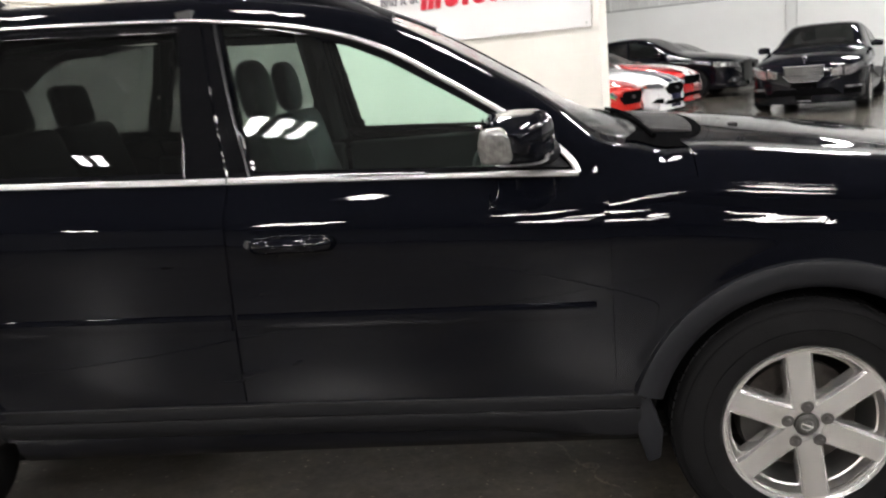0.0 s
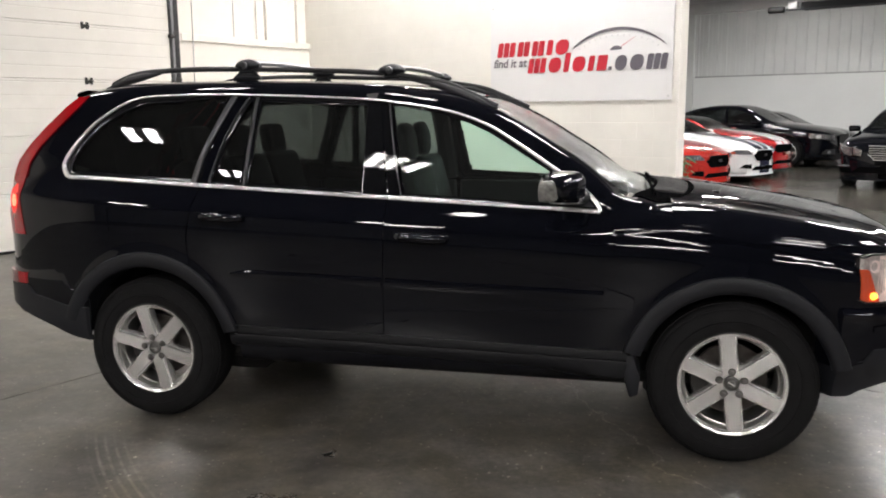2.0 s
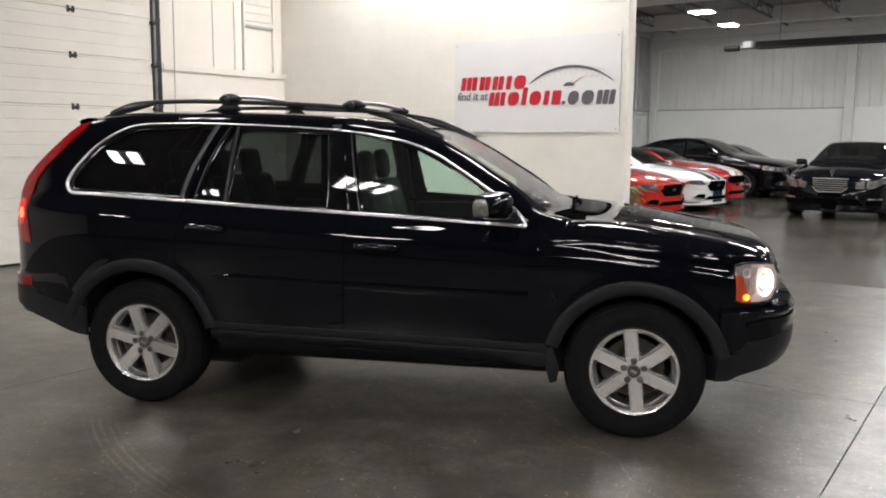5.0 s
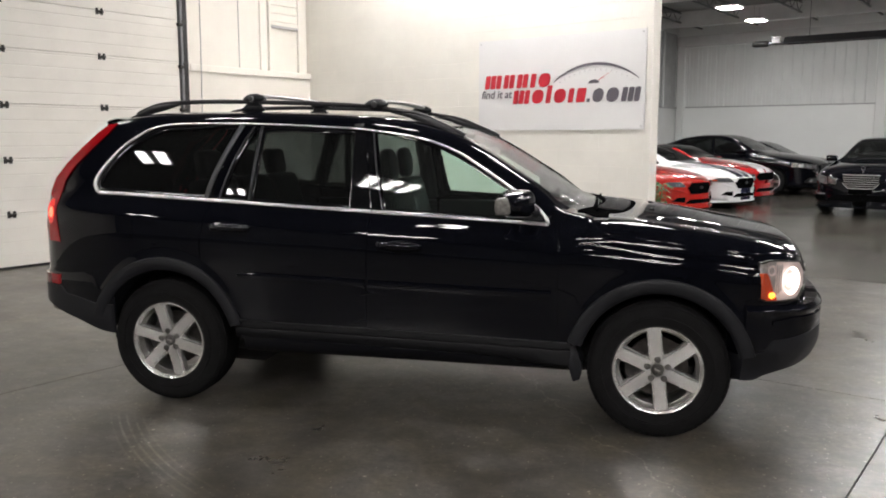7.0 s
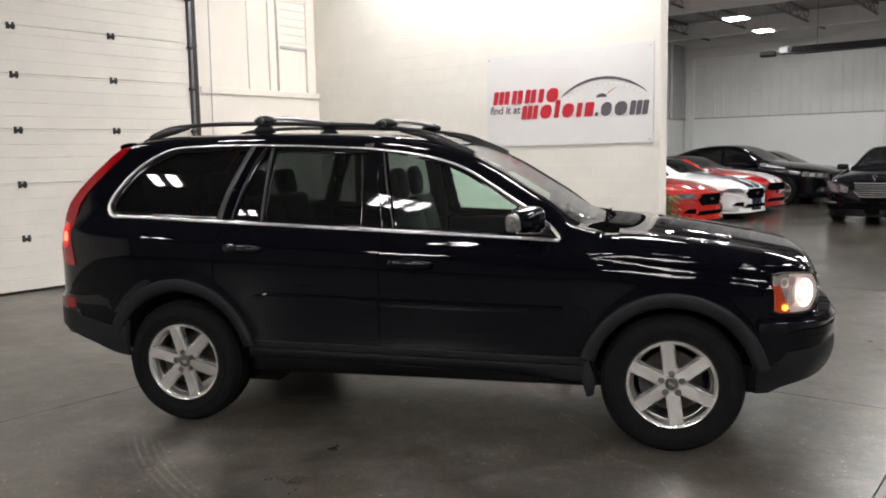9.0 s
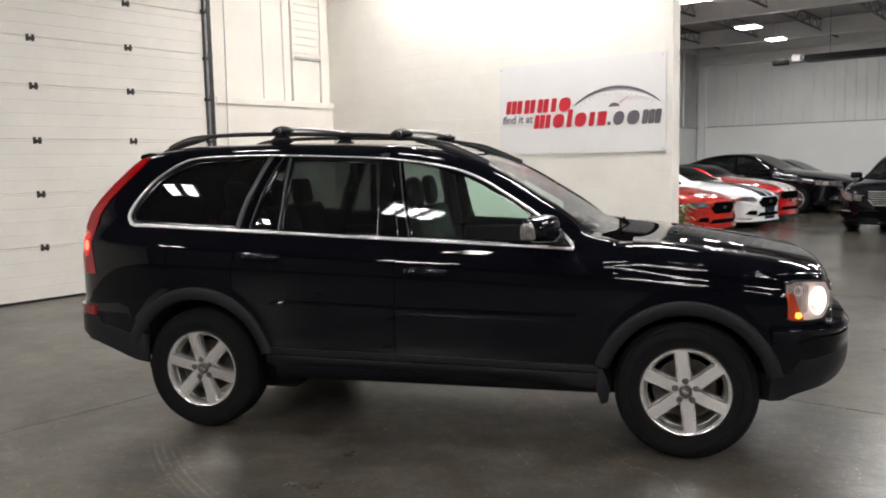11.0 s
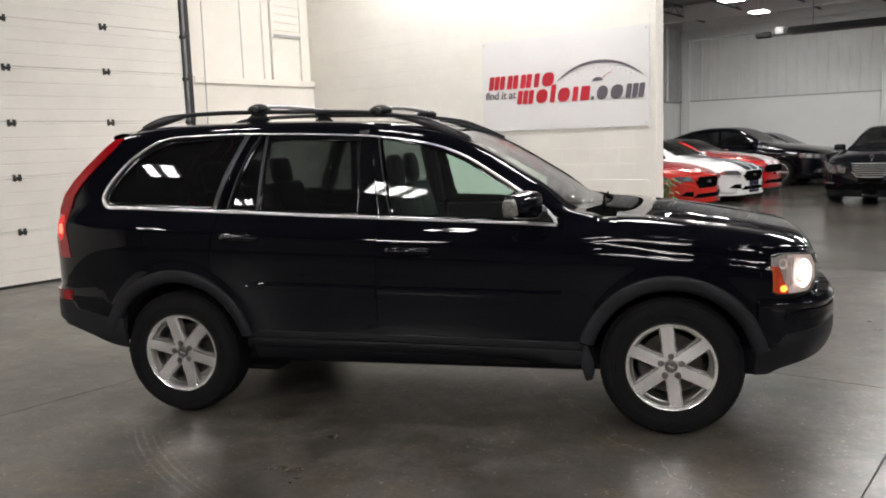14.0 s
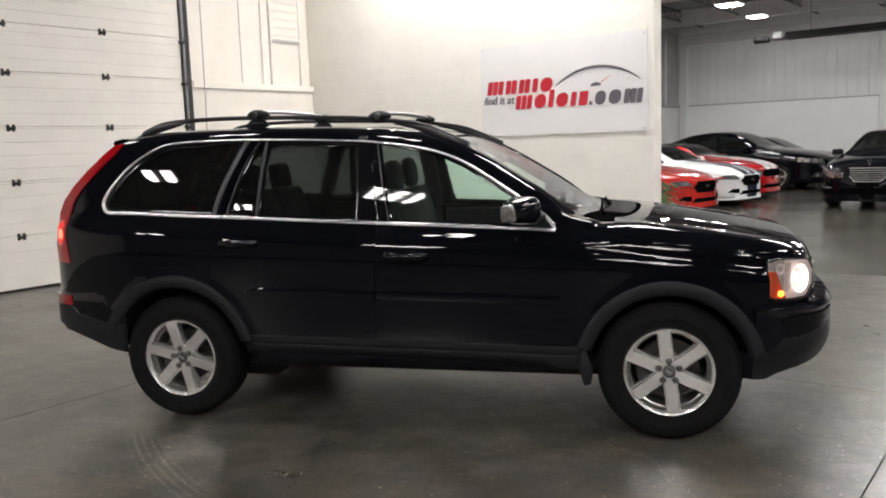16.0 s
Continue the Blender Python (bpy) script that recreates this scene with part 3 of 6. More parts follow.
# roof steel of the far bay
for k, v in enumerate((7.4, 12.6, 17.8, 23.0)):
    bm = box(U_FAR, U_RIGHT, v - 0.1, v + 0.1, CEIL - 0.04, CEIL - 0.002)
    box(U_FAR, U_RIGHT, v - 0.1, v + 0.1, CEIL - 0.5, CEIL - 0.46, 0, bm)
    box(U_FAR, U_RIGHT, v - 0.012, v + 0.012, CEIL - 0.46, CEIL - 0.04, 0, bm)
    tagged(structure("roof_beam", bm, PALEBEAM, "pale grey steel roof beam", "beam"), group="roof beams")
for k in range(12):
    u = -7.4 + 1.9 * k
    bm = box(u - 0.03, u + 0.03, 5.7, V_FAR, CEIL - 0.06, CEIL - 0.002)
    box(u - 0.03, u + 0.03, 5.7, V_FAR, CEIL - 0.36, CEIL - 0.32, 0, bm)
    for j in range(24):
        v = 5.9 + 0.8 * j
        join(bm, tube([(u, v, CEIL - 0.34), (u, v + 0.4, CEIL - 0.04), (u, v + 0.8, CEIL - 0.34)], 0.012, 5))
    tagged(structure("roof_joist", bm, BEAM, "dark open-web steel roof joist", "joist"), group="roof joists")
structure("trim_header", box(U_FAR, U_RIGHT, V_FAR - 0.16, V_FAR, 4.76, 5.12, 0.01), PALEBEAM, "pale grey steel header along the far wall", "beam")
structure("trim_post", box(-8.2, -7.95, V_FAR - 0.1, V_FAR, 0, 4.9, 0.01), FARWALL, "off-white corner post of the far wall", "post")
structure("trim_pilaster", box(-1.72, -1.42, V_FAR - 0.16, V_FAR, 0, 4.72, 0.015), FARWALL, "off-white pilaster on the far wall", "pilaster")
side_panel = structure("wall_panel", box(U_FAR, U_FAR + 0.04, 12.0, V_FAR - 0.2, 2.66, 5.2, 0.01), LIGHTBEAM, "grey upper panel of the far side wall", "wall panel")
for k in range(6):
    v = 12.6 + 2.2 * k
    part("panel_post", box(U_FAR + 0.04, U_FAR + 0.09, v - 0.04, v + 0.04, 2.62, 5.2, 0.006), FARWALL, side_panel)
part("panel_rail", box(U_FAR, U_FAR + 0.08, 12.0, V_FAR - 0.12, 2.60, 2.66, 0.006), LIGHTBEAM, side_panel)
structure("baseboard", box(U_FAR, U_RIGHT, V_FAR - 0.03, V_FAR, 0, 0.14, 0.004), BEAM, "dark base strip along the far wall", "baseboard")

# ribbed liner panels over the smooth lower part
liner = structure("wall_liner", box(-7.9, -1.74, V_FAR - 0.03, V_FAR, 2.62, 2.66, 0.004), LIGHTBEAM, "off-white ribbed liner on the upper far wall", "wall liner")
rib = bmesh.new()
grid_mesh([[(0.0, 0.0, z), (0.018, -0.032, z), (0.062, -0.032, z), (0.080, 0.0, z), (0.18, 0.0, z), (0.186, -0.008, z), (0.20, -0.008, z), (0.206, 0.0, z), (0.32, 0.0, z)] for z in (2.66, 4.72)], bm=rib)
me_rib = None
for k in range(19):
    if me_rib is None:
        ob = part("liner_panel", rib, FARWALL, liner)
        me_rib = ob.data
    else:
        ob = new("liner_panel", me_rib)
        ob.parent = liner
    ob.matrix_basis = pose(-7.86 + 0.32 * k, V_FAR - 0.002, 0)
for k in range(22):
    ob = new("liner_panel", me_rib)
    ob.parent = liner
    ob.matrix_basis = pose(-1.38 + 0.32 * k, V_FAR - 0.002, 0)


def tube_heater():
    h = thing("tube_heater", "black radiant tube heater hanging before the far wall", "tube heater", m=ROOM)
    v, z = 20.0, 4.18
    part("burner_box", box(-4.10, -3.66, v - 0.10, v + 0.10, z - 0.10, z + 0.06, 0.05, seg=3), SEAL, h)
    part("collar", box(-3.56, -3.33, v - 0.10, v + 0.10, z - 0.03, z + 0.16, 0.02), HOUSING, h, "pale grey box")
    part("tube", tube([(-3.7, v, z - 0.02), (7, v, z - 0.02)], 0.05, 10), GALV, h)
    part("reflector", prism([(v - 0.24, z - 0.06), (v - 0.1, z + 0.13), (v + 0.1, z + 0.13), (v + 0.24, z - 0.06), (v + 0.1, z + 0.1), (v - 0.1, z + 0.1)], 10.1, "x", -3.22), TRACK, h, "black reflector hood")
    for u in (-2.6, 0, 3, 6):
        part("hanger", tube([(u, v, z + 0.12), (u, v, CEIL)], 0.008, 6), BEAM, h)
    return h


tube_heater()

# ---- car bodies: sections along the length ----
class Body:
    """A car body as smooth cross-sections; x is ahead, the half section runs from the sill up to the roof's middle."""

    def __init__(self, half, top, edge_z, edge_y, belt_z, belt_y, low, hood, fender=None, flat=None):
        half, top, edge_z, edge_y, belt_y = (eased(f) for f in (half, top, edge_z, edge_y, belt_y))
        fender = eased(fender) if fender else None
        self.half, self.top, self.edge_z, self.edge_y = half, top, edge_z, edge_y
        self.belt_z, self.belt_y, self.low, self.hood, self.fender, self.flat = belt_z, belt_y, low, hood, fender, flat
        self.cache = {}
        self.ridge = 0.35 if flat else 0.0
        self.square = 1.0 if flat else 0.0

    def shoulder(self, x, iy, iz, top, r):
        """Where the flank turns into the roof, or the pillar into the windscreen."""
        roof = (iy - 0.075 * r, iz + 0.45 * (top - iz) + 0.012)
        w = self.flat(x) if self.flat else 0.0
        return (roof[0] + 0.02 * w, (1 - w) * roof[1] + w * (top - 0.028 - 0.048 * smooth01(x, self.hood - 0.42, self.hood - 0.06) * (1 - smooth01(x, self.hood - 0.24, self.hood - 0.10))))

    def section(self, x, n=6):
        key = (round(x, 5), n)
        if key in self.cache:
            return self.cache[key]
        hw, top, za, zb = self.half(x), self.top(x), self.low(x), self.belt_z(x)
        r = hw / 0.94
        front = self.square * smooth01(x, -0.35, 0.25)
        cab = [(hw * 0.8, za), (hw - 0.05 * r, za + 0.035), (hw - (0.022 - 0.015 * self.square) * r, 0.50), (hw, 0.72), (hw - 0.009, zb - 0.135),
               (hw - 0.017, zb - 0.098), (hw - 0.034 + 0.006 * front, zb - 0.076), (min(self.belt_y(x) + (0.016 - 0.014 * front) * self.square, hw - 0.07), zb - 0.012)]
        gy, gz = cab[-1]
        iy, iz = min(self.edge_y(x), hw - 0.02), self.edge_z(x)
        cab += [((gy + iy) / 2 + 0.018, (gz + iz) / 2), (iy, iz), self.shoulder(x, iy, iz, top, r), (iy * 0.55, top - 0.008), (0, top)]
        zf = self.fender(x) if self.fender else top - 0.10
        up = top - zf
        sq, sd = self.square * (1 - smooth01(x, 1.14, 1.55)), self.square * (1 - smooth01(x, 1.75, 2.1))
        side = [(0.006, 0.90 - zf), (0.022, -0.10), (0.05, -0.032), (0.09, 0.08 * up)]
        drop = 0.03 * smooth01(x, 0.95, 1.45)
        crease = [(0.009, -0.094 - drop), (0.0245, -0.060 - drop), (0.0305, -0.019 - drop), (0.043, 0.009 - drop)]
        bon = cab[:4] + [(hw - (1 - sd) * a[0] - sd * b[0], zf + (1 - sd) * a[1] + sd * b[1]) for a, b in zip(side, crease)]
        bon += [(hw - (0.17 - 0.05 * sd) * r, zf + (0.32 + 0.10 * self.ridge + 0.20 * sd + 0.18 * sq) * up), (hw - 0.28 * r, zf + (0.54 + 0.27 * self.ridge + 0.13 * sq) * up),
                (hw * 0.5, zf + (0.79 + 0.18 * self.ridge) * up), (hw * 0.27, zf + (0.935 + 0.06 * self.ridge) * up), (0, top)]
        w, wl = smooth01(x, self.hood - 0.10, self.hood + 0.03), smooth01(x, self.hood - 0.45, self.hood + 0.40)
        mixes = [wl] * 4 + [smooth01(x, self.hood - 0.55, self.hood + 0.10)] * 4 + [w] * 5
        keys = [((1 - q) * a[0] + q * b[0], (1 - q) * a[1] + q * b[1]) for a, b, q in zip(cab, bon, mixes)]
        zs = [k[1] for k in keys]
        for i in range(len(zs) - 2, -1, -1):
            zs[i] = min(zs[i], zs[i + 1] - (0.004 if i > 8 else 0.012))
        keys = [(max(k[0], 0.0), z) for k, z in zip(keys, zs)]
        line = even_spline(keys, n)
        self.cache[key] = line
        return line

    def side(self, x, z):
        """Half width of the flank at a height."""
        x = min(max(x, self.x0), self.x1)
        i = (x - self.x0) / self.dx
        k = min(int(i), len(self.table) - 2)
        t = i - k
        a, b = (np.interp(z, self.levels, self.table[m]) for m in (k, k + 1))
        return float((1 - t) * a + t * b)

    def prepare(self, x0, x1, dx=0.02, n=10):
        self.x0, self.dx = x0, dx
        count = int(round((x1 - x0) / dx)) + 1
        self.x1 = x0 + dx * (count - 1)
        self.levels = np.arange(0.24, 1.76, 0.1 / n)
        self.table = []
        for k in range(count):
            s = self.section(x0 + k * dx, n)[:9 * n + 1]
            ys, zs = np.array([p[0] for p in s]), np.array([p[1] for p in s])
            o = np.argsort(zs)
            self.table.append(np.interp(self.levels, zs[o], ys[o]))
        return self


def patch(body, outline, side, off=0.006, sink=0.012, step=0.03, bm=None, surface=None):
    """A panel of the flank with the given side outline (x, z), proud of the body by off, its edges turned in by sink."""
    own = bmesh.new()
    own.faces.new([own.verts.new((x, 0, z)) for x, z in outline])
    xs, zs = [p[0] for p in outline], [p[1] for p in outline]
    for lo, hi, no in ((min(xs), max(xs), (1, 0, 0)), (min(zs), max(zs), (0, 0, 1))):
        n = max(1, int(round((hi - lo) / step)))
        for k in range(1, n):
            c = lo + (hi - lo) * k / n
            bmesh.ops.bisect_plane(own, geom=own.verts[:] + own.edges[:] + own.faces[:], plane_co=Vector(no) * c, plane_no=no)
    for v in own.verts:
        v.co.y = side * ((surface or body.side)(v.co.x, v.co.z) + off)
    if sink:
        edges = [e for e in own.edges if len(e.link_faces) == 1]
        ex = bmesh.ops.extrude_edge_only(own, edges=edges)
        for v in ex["geom"]:
            if isinstance(v, bmesh.types.BMVert):
                v.co.y -= side * sink
    return own if bm is None else join(bm, own)


def strip(body, path, width, side, off=0.012, thick=0.012, n=8, bm=None, y_fn=None):
    """A raised moulding along a side line (x, z)."""
    line = spline(path, n) if n > 1 else [np.array(p, float) for p in path]
    rows = []
    for i, p in enumerate(line):
        d = line[min(i + 1, len(line) - 1)] - line[max(i - 1, 0)]
        d = d / (np.linalg.norm(d) + 1e-9)
        nrm = np.array([-d[1], d[0]])
        w = width(i / (len(line) - 1)) if callable(width) else width
        row = []
        for q, h in ((-0.5, off - thick), (-0.46, off - 0.003), (-0.25, off), (0.25, off), (0.46, off - 0.003), (0.5, off - thick)):
            x, z = p + nrm * w * q
            row.append((x, side * (body.side(x, z) + h), z))
        rows.append(row)
    own = grid_mesh(rows)
    for row in (rows[0], rows[-1]):
        own.faces.new([own.verts.new(p) for p in row])
    bmesh.ops.remove_doubles(own, verts=own.verts, dist=1e-5)
    return own if bm is None else join(bm, own)


def around(plan, s0, s1, z_lo, z_hi, off=0.0, ns=24, nz=8, sink=0.02, bulge=None, side=1, bm=None):
    """A patch that wraps round a nose or tail. plan(s): the point and outward way; z_lo, z_hi: heights along s."""
    rows = []
    for i in range(ns + 1):
        s = s0 + (s1 - s0) * i / ns
        (x, y), (nx, ny) = plan(s)
        row = []
        a, b = z_lo(s), z_hi(s)
        for j in range(nz + 1):
            z = a + (b - a) * j / nz
            o = off + (bulge(z) if bulge else 0)
            row.append((x + nx * o, side * (y + ny * o), z))
        rows.append(row)
    own = grid_mesh(rows)
    if sink:
        edges = [e for e in own.edges if len(e.link_faces) == 1]
        mid = Vector((rows[ns // 2][0][0] * 0.5, 0, 0))
        ex = bmesh.ops.extrude_edge_only(own, edges=edges)
        for v in ex["geom"]:
            if isinstance(v, bmesh.types.BMVert):
                d = Vector((mid.x - v.co.x, -v.co.y, 0))
                v.co += d.normalized() * sink
    return own if bm is None else join(bm, own)


def plan_of(pts):
    """A plan line (x, half width) with outward ways, by a parameter from 0 to 1."""
    line = [np.array(p) for p in spline(pts, 10)]
    d = np.r_[0, np.cumsum([np.linalg.norm(b - a) for a, b in zip(line, line[1:])])]
    d /= d[-1]
    arr = np.array(line)

    def f(s):
        p = np.array([np.interp(s, d, arr[:, 0]), np.interp(s, d, arr[:, 1])])
        e = 0.02
        a = np.array([np.interp(min(s + e, 1), d, arr[:, 0]), np.interp(min(s + e, 1), d, arr[:, 1])])
        b = np.array([np.interp(max(s - e, 0), d, arr[:, 0]), np.interp(max(s - e, 0), d, arr[:, 1])])
        t = (a - b) / np.linalg.norm(a - b)
        nrm = np.array([-t[1], t[0]])
        if nrm @ np.array([p[0], p[1]]) < 0:
            nrm = -nrm
        return p, nrm
    return f


# ---- the black sport utility car ----
WB, WR, HUB = 1.418, -1.391, 0.363
ARCHES = ((WB, 0.485), (WR, 0.505))
SUV = Body(
    half=curve((-2.415, 0.10), (-2.40, 0.40), (-2.365, 0.62), (-2.315, 0.75), (-2.23, 0.835), (-2.13, 0.88), (-1.95, 0.912), (-1.6, 0.932), (-1.0, 0.936), (0, 0.93),
               (1.0, 0.936), (1.5, 0.937), (1.65, 0.934), (1.75, 0.930)).then(1.75, 2.195, lambda x: 0.93 * max(1 - ((x - 1.75) / 0.447) ** 3.6, 0.0008) ** 0.3),
    top=curve((-2.415, 0.74), (-2.385, 0.90), (-2.335, 1.07), (-2.275, 1.24), (-2.18, 1.39), (-2.06, 1.53), (-1.9, 1.635), (-1.78, 1.685), (-1.5, 1.720), (-1.0, 1.719),
              (-0.4, 1.702), (0.0, 1.672), (0.15, 1.642), (0.30, 1.592), (0.46, 1.508), (0.63, 1.400), (0.81, 1.288), (0.97, 1.196), (1.06, 1.164), (1.12, 1.157), (1.18, 1.154), (1.27, 1.150)).then(
        1.27, 2.195, lambda x: 1.150 - 0.125 * ((x - 1.27) / 0.8) ** 1.25 - 0.17 * max((x - 2.02) / 0.175, 0) ** 6),
    edge_z=curve((-2.415, 0.72), (-2.335, 0.95), (-2.285, 1.10), (-2.21, 1.285), (-2.06, 1.455), (-1.83, 1.64), (-1.49, 1.658), (-1.0, 1.664), (-0.27, 1.638), (-0.07, 1.612),
                 (0.12, 1.580), (0.324, 1.508), (0.568, 1.357), (0.70, 1.276), (0.83, 1.197), (0.92, 1.162), (1.0, 1.142), (1.07, 1.128), (1.15, 1.122)),
    edge_y=curve((-2.44, 0.3), (-2.3, 0.77), (-2.1, 0.745), (-1.8, 0.70), (-1.0, 0.70), (0, 0.695), (0.3, 0.70), (0.57, 0.745), (0.83, 0.80), (1.15, 0.83)),
    belt_z=curve((-2.4, 1.254), (1.2, 1.079)),
    belt_y=curve((-2.3, 0.79), (-1.9, 0.822), (-1.0, 0.836), (0, 0.834), (0.83, 0.83), (1.15, 0.835)),
    low=curve((-2.44, 0.60), (-2.3, 0.56), (-2.1, 0.46), (-1.9, 0.40), (-1.0, 0.30), (1.0, 0.30), (1.8, 0.32), (2.05, 0.42), (2.195, 0.55)),
    hood=1.12, fender=curve((0.9, 1.066), (1.1, 1.062)).then(1.1, 2.195, lambda x: 1.062 - 0.088 * ((x - 1.1) / 0.9) ** 1.8 - 0.2 * max((x - 2.0) / 0.195, 0) ** 6),
    flat=lambda x: smooth01(x, 0.05, 0.35)).prepare(-2.40, 2.18, n=24)


def belt(x):
    return SUV.belt_z(x)


# side outlines of the panes
PANE_Q = [(-1.125, belt(-1.125) + 0.02), (-1.78, belt(-1.78) + 0.018), (-1.86, 1.248), (-1.862, 1.30), (-1.80, 1.39), (-1.70, 1.49), (-1.56, 1.575), (-1.45, 1.61), (-1.2, 1.622), (-0.995, 1.625)]
PANE_R1 = [(-0.893, belt(-0.89) + 0.015), (-1.06, belt(-1.06) + 0.015), (-1.05, 1.25), (-0.985, 1.42), (-0.925, 1.54), (-0.88, 1.610), (-0.848, 1.610)]
PANE_R2 = [(-0.272, belt(-0.27) + 0.015), (-0.868, belt(-0.87) + 0.015), (-0.825, 1.607), (-0.5, 1.594), (-0.262, 1.580)]
PANE_F = [(0.72, belt(0.72) + 0.012), (-0.080, belt(-0.08) + 0.012), (-0.160, 1.584), (0.0, 1.564), (0.11, 1.540), (0.21, 1.510), (0.33, 1.454), (0.45, 1.382), (0.58, 1.302), (0.69, 1.230), (0.745, 1.188)]
PANES = [PANE_Q, PANE_R1, PANE_R2, PANE_F]


def pane_side(x, z):
    """The evenly curved side glass between belt and roof edge."""
    a, b = SUV.belt_z(x) - 0.012, SUV.edge_z(x)
    t = (z - a) / (b - a)
    return SUV.belt_y(x) + (SUV.edge_y(x) - SUV.belt_y(x)) * t + 0.072 * t * (1 - t)


def shrink(poly, d):
    cx, cz = sum(p[0] for p in poly) / len(poly), sum(p[1] for p in poly) / len(poly)
    out = []
    for x, z in poly:
        r = math.hypot(x - cx, z - cz)
        out.append((cx + (x - cx) * (r - d) / r, cz + (z - cz) * (r - d) / r))
    return out


def glass_foot(y):
    """Where the windscreen ends, bowed forward in the middle."""
    return 0.965 + 0.118 * (1 - min(abs(y) / 0.76, 1) ** 2)


def suv_shell(car):
    xs = [x for x in np.arange(-2.336, 1.88, 0.022)] + [x for x in np.arange(1.88, 2.115, 0.011)]
    xs = [-2.415, -2.407, -2.395, -2.376, -2.356] + xs + [2.12, 2.135, 2.15, 2.162, 2.172, 2.18, 2.188, 2.195]
    rows = []
    for x in xs:
        s = SUV.section(x)
        half = [(x, -p[0], p[1]) for p in s]
        rows.append(half + [(x, p[0], p[1]) for p in s[-2::-1]])
    m = len(rows[0])
    holes = [shrink(p, 0.004) for p in PANES]

    def keep(i, j):
        q = [rows[i][j], rows[i + 1][j], rows[i + 1][j + 1], rows[i][j + 1]]
        x, y, z = (sum(p[k] for p in q) / 4 for k in range(3))
        for w, r in ARCHES:
            if math.hypot(x - w, z - HUB) < r - 0.028 and abs(y) > 0.5 and z < 0.86:
                return False
        col = min(j, m - 2 - j) / 6
        if 0.20 < x < 1.125 and col > 10.25:
            return False
        if col < 11 and z > belt(x) and x < 0.8 and abs(y) > 0.6:
            if any(inside(x, z, h) for h in holes):
                return False
        return True
    bm = grid_mesh(rows, keep=keep)
    part("body_shell", bm, PAINT, car, "glossy black painted body", smooth=60)
    # windscreen
    bm = bmesh.new()
    def keep_w(i, j):
        x, y = (rows[i][j][0] + rows[i + 1][j][0]) / 2, rows[i][j][1]
        return 0.18 < x < glass_foot(y) + 0.03 and min(j, m - 2 - j) / 6 > 10.0
    grid_mesh([[(p[0] - 0.004, p[1], p[2] - 0.008) for p in r] for r in rows], keep=keep_w, bm=bm)
    part("windscreen", bm, GLASS_WIND, car, "clear laminated windscreen", smooth=60)
    # floor pan and wheel wells
    # dark blocks added to keep the view beneath the axles in shade
    for x0, x1 in ((-1.80, -0.92), (1.05, 1.80)):
        part("axle_dark_block", box(x0, x1, -0.58, 0.58, 0.17, 0.30, 0.03), DARK, car)
    part("floor_pan", box(-1.9, 1.85, -0.72, 0.72, 0.28, 0.36, 0.02), DARK, car)
    for w, r in ARCHES:
        for s in (-1, 1):
            bm = lathe([(r - 0.07, s * 0.915), (r - 0.07, s * 0.60), (0.2, s * 0.55), (0.02, s * 0.55)], 36, arc=(radians(5), radians(175)))
            part("wheel_liner", moved(bm, pose(w, 0, HUB)), DARK, car)


def arc_pts(cx, cz, r, a0, a1, n=14):
    return [(cx + r * math.cos(radians(a0 + (a1 - a0) * k / n)), cz + r * math.sin(radians(a0 + (a1 - a0) * k / n))) for k in range(n + 1)]


def flared(x, z):
    """The flank swelling a little round the wheel arches."""
    y = SUV.side(x, z)
    for w, r in ARCHES:
        d = math.hypot(x - w, z - HUB) - r + 0.012
        y += 0.006 * math.exp(-(d / 0.032) ** 2) * smooth01(z, 0.5, 0.62)
    return y


